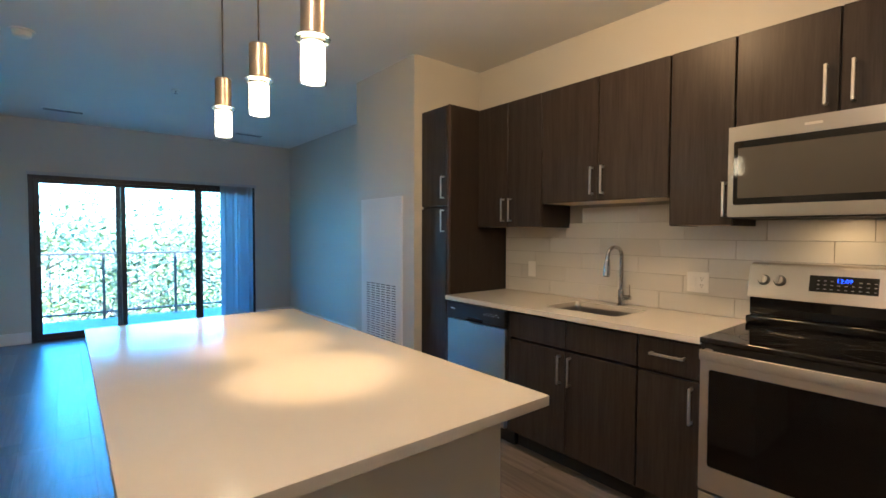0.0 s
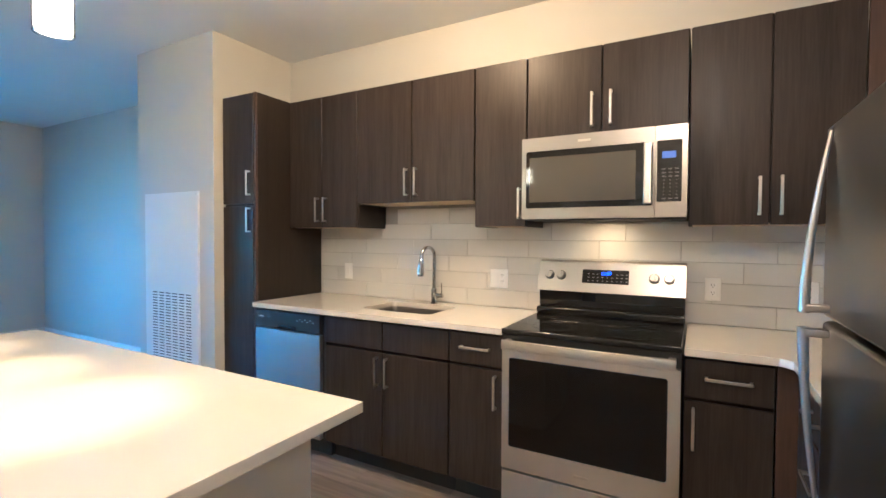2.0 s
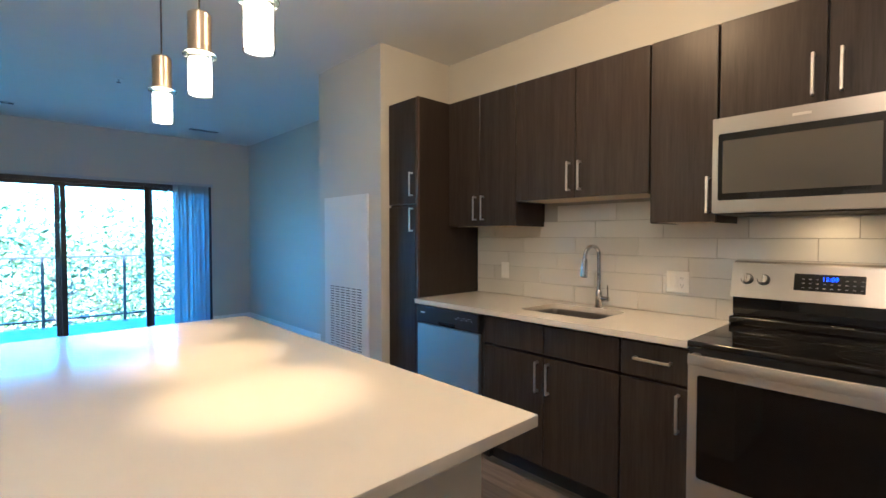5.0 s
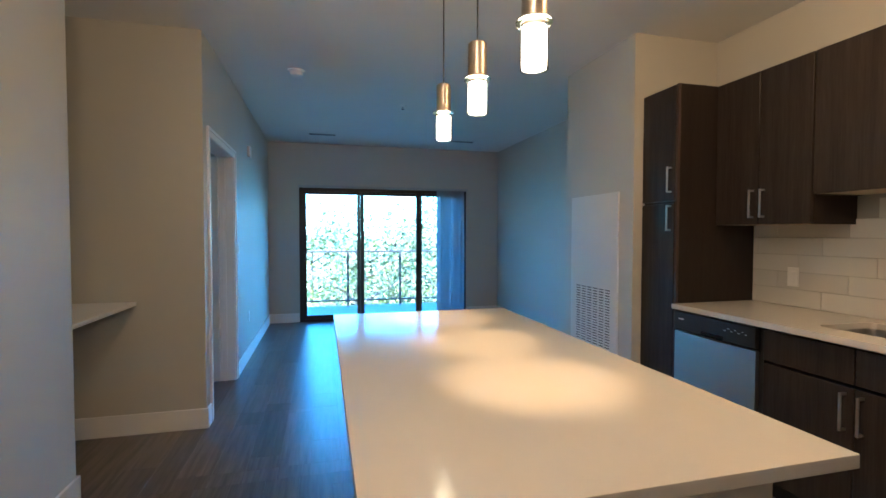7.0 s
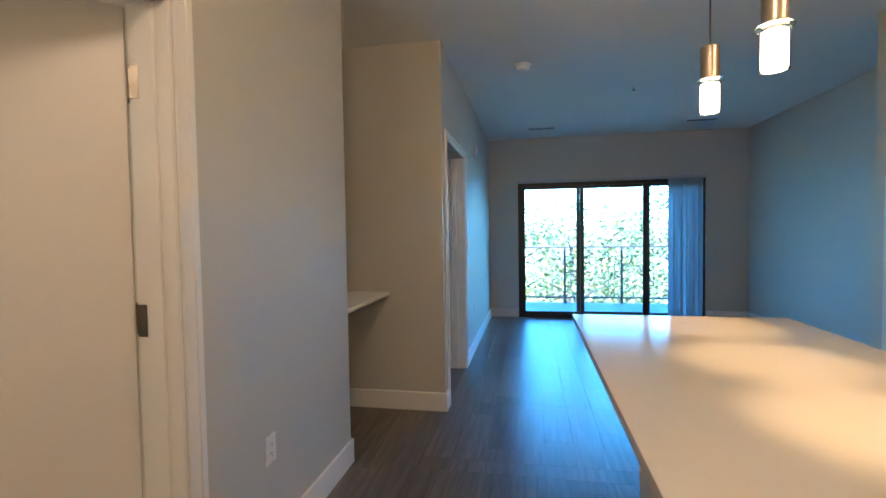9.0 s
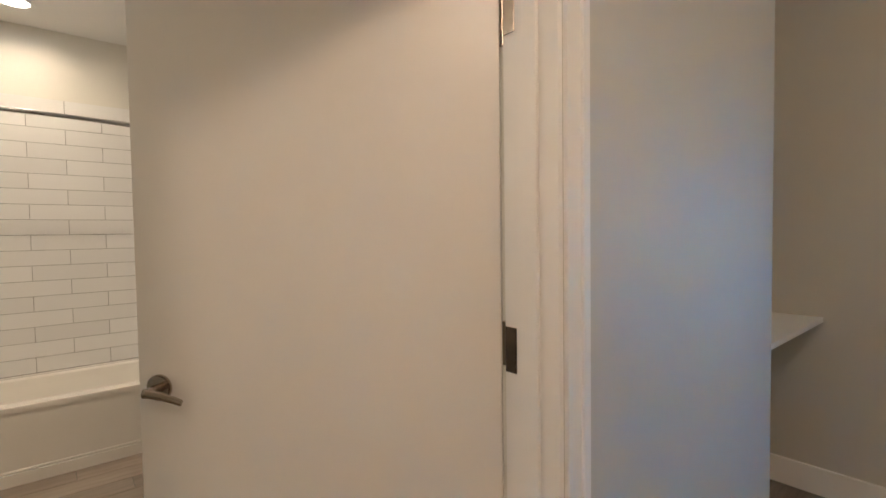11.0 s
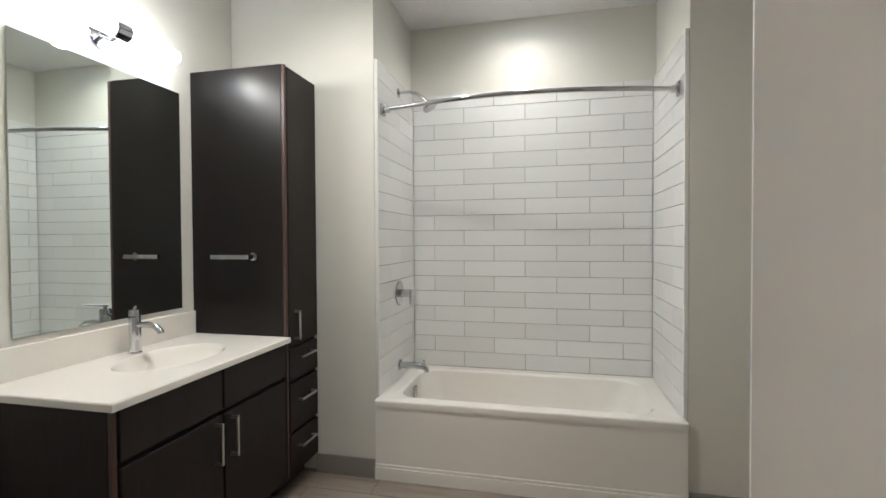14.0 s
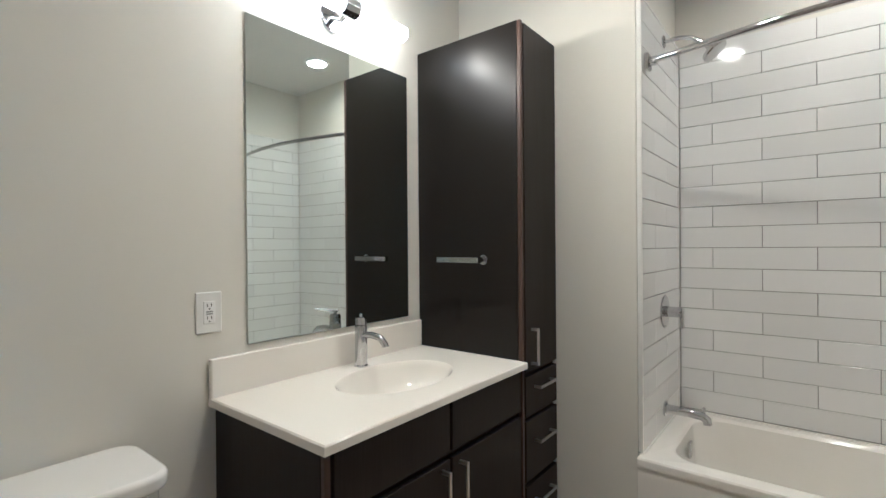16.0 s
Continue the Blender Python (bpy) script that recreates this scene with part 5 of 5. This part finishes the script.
# linen cabinet
L0, L1, LT = -6.826, -6.515, 2.165
th = thing("linen_cabinet", (-6.67, -1.6, 0), "tall dark espresso linen cabinet with door over three drawers", "linen cabinet")
part("body", boxm(L0, L1 - 0.018, YV + 0.004, VF - DT - 0.002, 0.10, LT), M_DARKB, th)
part("side_panel", boxm(L1 - 0.017, L1, YV + 0.004, VF - DT - 0.002, 0.10, LT), M_DARKGLOSS, th, "smooth satin dark side")
part("edge_band", boxm(L1 - 0.017, L1 - 0.001, VF - DT, VF - 0.003, 0.10, LT, bevel=0.001, seg=1), M_EDGE, th, "reddish brown edge strip")
part("toe_kick", boxm(L0, L1 - 0.02, YV + 0.004, VF - 0.09, 0, 0.099), M_BLACK, th)
ydoor(th, "door", VF, L0, L1 - 0.018, 0.765, LT, (L1 - 0.075, 0.868, 0.15, "z"))
for z0, z1 in ((0.585, 0.757), (0.325, 0.577), (0.105, 0.317)):
    ydoor(th, "drawer", VF, L0, L1 - 0.018, z0, z1, ((L0 + L1) / 2 - 0.01, (z0 + z1) / 2 + 0.03, 0.15, "x"))
th = thing("toilet_paper_holder", (L1, -1.6, 1.22), "chrome paper holder bar on the linen cabinet's side", "paper holder")
part("post", cylm((L1 - 0.001, -1.535, 1.218), 0.021, 0.013, "x", 24, bevel=0.003), M_CHROME, th)
part("arm", cylm((L1 + 0.01, -1.535, 1.218), 0.011, 0.055, "x", 16), M_CHROME, th)
part("bar", boxm(L1 + 0.05, L1 + 0.072, -1.735, -1.52, 1.206, 1.230, bevel=0.004), M_CHROME, th)

# mirror and light
th = thing("bath_mirror", (-6.0, YV, 0.975), "frameless rectangular bathroom mirror with polished edge", "mirror")
part("mirror_glass", boxm(-6.436, -5.674, YV + 0.002, YV + 0.008, 0.962, 2.036, bevel=0.0015, seg=1), M_MIRROR, th)
th = thing("vanity_light", (-6.022, YV, 2.1), "chrome vanity light with two lit opal tubes", "vanity light")
part("backplate", cylm((-6.022, YV + 0.001, 2.147), 0.055, 0.014, "y", 28, bevel=0.003), M_CHROME, th)
part("arm", tube([(-6.022, YV + 0.012, 2.147), (-6.022, YV + 0.06, 2.125), (-6.022, YV + 0.095, 2.14)], 0.011, 10), M_CHROME, th)
part("centre_sleeve", cylm((-6.06, YV + 0.10, 2.157), 0.036, 0.07, "x", 28, bevel=0.003), M_CHROME, th, "chrome centre sleeve")
for x0, ln in ((-6.325, 0.264), (-5.989, 0.264)):
    prof_x = cylm((x0, YV + 0.10, 2.157), 0.0325, ln, "x", 24, bevel=0.012)
    part("tube_shade", prof_x, M_TUBE, th, "glowing opal glass tube").visible_shadow = False
outlet("wall_outlet", (-5.553, YV, 1.080), (0, 1, 0), "white bathroom safety outlet beside the mirror", 0.078, 0.125, "gfci")

# toilet
th = thing("toilet", (-5.11, -1.6, 0), "white two-piece toilet against the wall", "toilet")


def cushion(x0, x1, y0, y1, z0, z1, r, b, n=4):
    """A block with corners of radius r in plan and edges rounded by b above and below."""
    bm = bmesh.new()
    steps = [(b * (1 - math.sin(math.pi / 2 * k / n)), z0 + b * (1 - math.cos(math.pi / 2 * k / n))) for k in range(n + 1)]
    steps += [(i, z0 + z1 - z) for i, z in reversed(steps)]
    rings = [[bm.verts.new((x, y, z)) for x, y in rounded(x0 + i, x1 - i, y0 + i, y1 - i, r - i * 0.9, 8)] for i, z in steps]
    for lo, hi in zip(rings, rings[1:]):
        for k in range(len(lo)):
            bm.faces.new((lo[k], lo[(k + 1) % len(lo)], hi[(k + 1) % len(lo)], hi[k]))
    bm.faces.new(rings[0][::-1])
    bm.faces.new(rings[-1])
    return bm


part("tank", cushion(-5.335, -4.885, YV + 0.015, -1.642, 0.38, 0.719, 0.05, 0.012), M_PORC, th)
part("tank_lid", cushion(-5.350, -4.870, YV + 0.008, -1.622, 0.7195, 0.762, 0.06, 0.014), M_PORC, th, "rounded tank lid")
bowl = lathe([(0, 0.0), (0.11, 0.0), (0.115, 0.03), (0.10, 0.15), (0.16, 0.32), (0.185, 0.385), (0.18, 0.395), (0.14, 0.395), (0.12, 0.30), (0, 0.25)], (0, 0, 0), 28)
bmesh.ops.scale(bowl, vec=(1, 1.3, 1), verts=bowl.verts)
bmesh.ops.translate(bowl, vec=(-5.11, -1.36, 0), verts=bowl.verts)
part("bowl", bowl, M_PORC, th)
seat = lathe([(0.0, 0.0), (0.185, 0.0), (0.19, 0.012), (0.18, 0.022), (0, 0.026)], (0, 0, 0), 28)
bmesh.ops.scale(seat, vec=(1, 1.3, 1), verts=seat.verts)
bmesh.ops.translate(seat, vec=(-5.11, -1.36, 0.398), verts=seat.verts)
part("seat", seat, M_WHITEPL, th)
part("pedestal", boxm(-5.20, -5.02, -1.70, -1.40, 0, 0.30, bevel=0.03, seg=3), M_PORC, th)

# ---- pieces of floors and walls ----
CACHE = {}


def piece(name, parent, m, dims, material, bevel):
    """One tile or plank; alike pieces share a mesh."""
    key = (name, material.name) + tuple(round(d, 3) for d in dims)
    if key not in CACHE:
        bm = boxm(-dims[0] / 2, dims[0] / 2, -dims[1] / 2, dims[1] / 2, -dims[2] / 2, dims[2] / 2)
        if bevel:
            top = [e for e in bm.edges if all(v.co.z > 0 for v in e.verts)]
            bmesh.ops.bevel(bm, geom=top, offset=bevel, segments=1, affect="EDGES")
        me = bpy.data.meshes.new(name)
        bm.to_mesh(me)
        bm.free()
        me.materials.append(material)
        CACHE[key] = me
    ob = new(name, CACHE[key])
    ob.parent = parent
    ob.matrix_basis = m
    return ob


def tile_run(parent, name, turn, lo, hi, z0, rows, pitch, length, joint, material, first, grout=0.003, thick=0.008, skip=None, ztop=None):
    """Rows of tiles along a wall. turn(u, z) gives the pose; first(row) is the place of one upright joint."""
    for r_ in range(rows):
        za, zb = z0 + r_ * pitch, z0 + (r_ + 1) * pitch - grout
        if ztop is not None and zb > ztop:
            zb = ztop
        if zb - za < 0.012:
            continue
        u = first(r_)
        while u > lo:
            u -= length
        while u < hi:
            a, b = max(u, lo), min(u + length - grout, hi)
            if b - a > 0.012 and not (skip and skip(a, b, za, zb)):
                piece(name, parent, turn((a + b) / 2, (za + zb) / 2), (b - a, zb - za, thick), material, 0.0012)
            u += length


# backsplash
bsp = solid("backsplash", boxm(-0.004, -0.0005, -1.755, 1.756, 0.9145, 1.56), M_GROUTK, "pale grey glazed tile backsplash in long courses", "backsplash")
face_x = lambda u, z: Matrix.Translation((-0.0065, u, z)) @ Matrix(((0, 0, -1, 0), (-1, 0, 0, 0), (0, 1, 0, 0), (0, 0, 0, 1)))
offs = (0.0, 0.27, 0.135)


def behind(a, b, za, zb):
    mid = (a + b) / 2
    return za > 1.42 and not (0.25 < mid < 1.2)


tile_run(bsp, "tile", face_x, -1.755, 1.756, 0.916, 6, 0.1042, 0.409, 0.003, M_TILEK, lambda r_: 0.09 + offs[r_ % 3], 0.0022, 0.006, behind)
bsp2 = solid("backsplash", boxm(-1.17, -0.012, YS + 0.0005, YS + 0.004, 0.9145, 1.404), M_GROUTK, "pale grey glazed tile backsplash in long courses", "backsplash")
tile_run(bsp2, "tile", lambda u, z: Matrix.Translation((u, YS + 0.0065, z)) @ Matrix.Rotation(radians(-90), 4, "X"), -1.17, -0.012, 0.916, 5, 0.1042, 0.409, 0.003, M_TILEK, lambda r_: -0.3 + offs[r_ % 3], 0.0022, 0.006)

# tub surround
TZ0, TZ1, PITCH, LEN = 0.4425, 2.272, 0.1022, 0.4040
sur = solid("tub_surround", boxm(XT + 0.0005, XT + 0.006, -0.999, 0.529, TZ0 - 0.005, TZ1), M_GROUT, "glossy white tile surround above the bathtub", "tile surround")
JA, JB = -0.851, -0.648
par = lambda r_: JA if r_ % 2 == 1 else JB
tile_run(sur, "tile", lambda u, z: Matrix.Translation((XT + 0.009, u, z)) @ Matrix(((0, 0, 1, 0), (1, 0, 0, 0), (0, 1, 0, 0), (0, 0, 0, 1))), -0.997, 0.527, TZ0, 18, PITCH, LEN, 0.003, M_TILEB, par, 0.0026, 0.008, ztop=TZ1)
for nm, yy, s in (("south", Y0, 1), ("north", Y1, -1)):
    side = solid("tub_surround_side", boxm(XT + 0.013, XS - 0.004, min(yy, yy + s * 0.010), max(yy, yy + s * 0.010), TZ0 - 0.005, TZ1), M_GROUT, "glossy white tile on the end of the bath alcove", "tile surround")
    if s > 0:
        turn = lambda u, z: Matrix.Translation((u, Y0 + 0.014, z)) @ Matrix.Rotation(radians(-90), 4, "X")
    else:
        turn = lambda u, z: Matrix.Translation((u, Y1 - 0.014, z)) @ Matrix.Rotation(radians(90), 4, "X")
    tile_run(side, "tile", turn, XT + 0.015, XS - 0.012, TZ0, 18, PITCH, LEN, 0.003, M_TILEB, lambda r_: -7.25 if r_ % 2 else -7.05, 0.0026, 0.008, ztop=TZ1)
    ya, yb = sorted((yy + s * 0.001, yy + s * 0.0195))
    part("edge_trim", boxm(XS - 0.011, XS - 0.001, ya, yb, 0.44, TZ1 + 0.008, bevel=0.002, seg=1), M_WHITEPL, side, "white metal edge trim")
    part("edge_trim", boxm(XT + 0.013, XS - 0.011, ya, yb, TZ1 + 0.001, TZ1 + 0.008, bevel=0.002, seg=1), M_WHITEPL, side, "white metal edge trim")

# planks
PW, PL = 0.178, 1.22
regions = []


def lay(x0, x1, y0, y1, near):
    """Planks along y over one stretch of floor."""
    n = int(math.ceil((x1 - x0) / PW))
    for i in range(n):
        a, b = x0 + i * PW, min(x0 + (i + 1) * PW, x1)
        if b - a < 0.02:
            continue
        y = y0 - (i * 0.437 % 1.0) * PL
        while y < y1:
            c, d = max(y, y0), min(y + PL, y1)
            if d - c > 0.03:
                if near:
                    piece("plank", floor, pose((a + b) / 2, (c + d) / 2, -0.003), (b - a - 0.0007, d - c - 0.0007, 0.006), M_PLANK, 0.0004)
                else:
                    regions.append((a, b, c, d))
            y += PL


lay(XH, -2.05, -3.3, YS - 0.12, False)
lay(XH, XK, YS, 1.95, True)
lay(XL, XK, 1.95, YR, True)
lay(XL, XC, YR, 3.0, True)
lay(-4.60, XL, 1.95, 2.794, True)
lay(XL, 0.09, 3.0, YN, True)
lay(-6.08, XL, 2.93, YN, False)
bm = bmesh.new()
for a, b, c, d in regions:
    box(bm, a, b - 0.0012, c, d - 0.0012, -0.006, 0.0)
rest = link_mesh("plank_rest", bm, M_PLANK, False)
rest.parent = floor
tagged(rest, "dark plank flooring of the side rooms", kind="stuff")
bw = 0.152
for i in range(18):
    xa = -6.805 + i * bw
    if xa > XD + 0.06:
        break
    xb = min(xa + bw, XD + 0.065)
    y = YV - (i * 0.37 % 1.0) * 0.915
    while y < 1.1:
        c, d = max(y, YV), min(y + 0.915, 1.1)
        if d - c > 0.03:
            piece("plank", bath_floor, pose((xa + xb) / 2, (c + d) / 2, 0.001), (xb - xa - 0.003, d - c - 0.003, 0.005), M_BPLANK, 0.001)
        y += 0.915
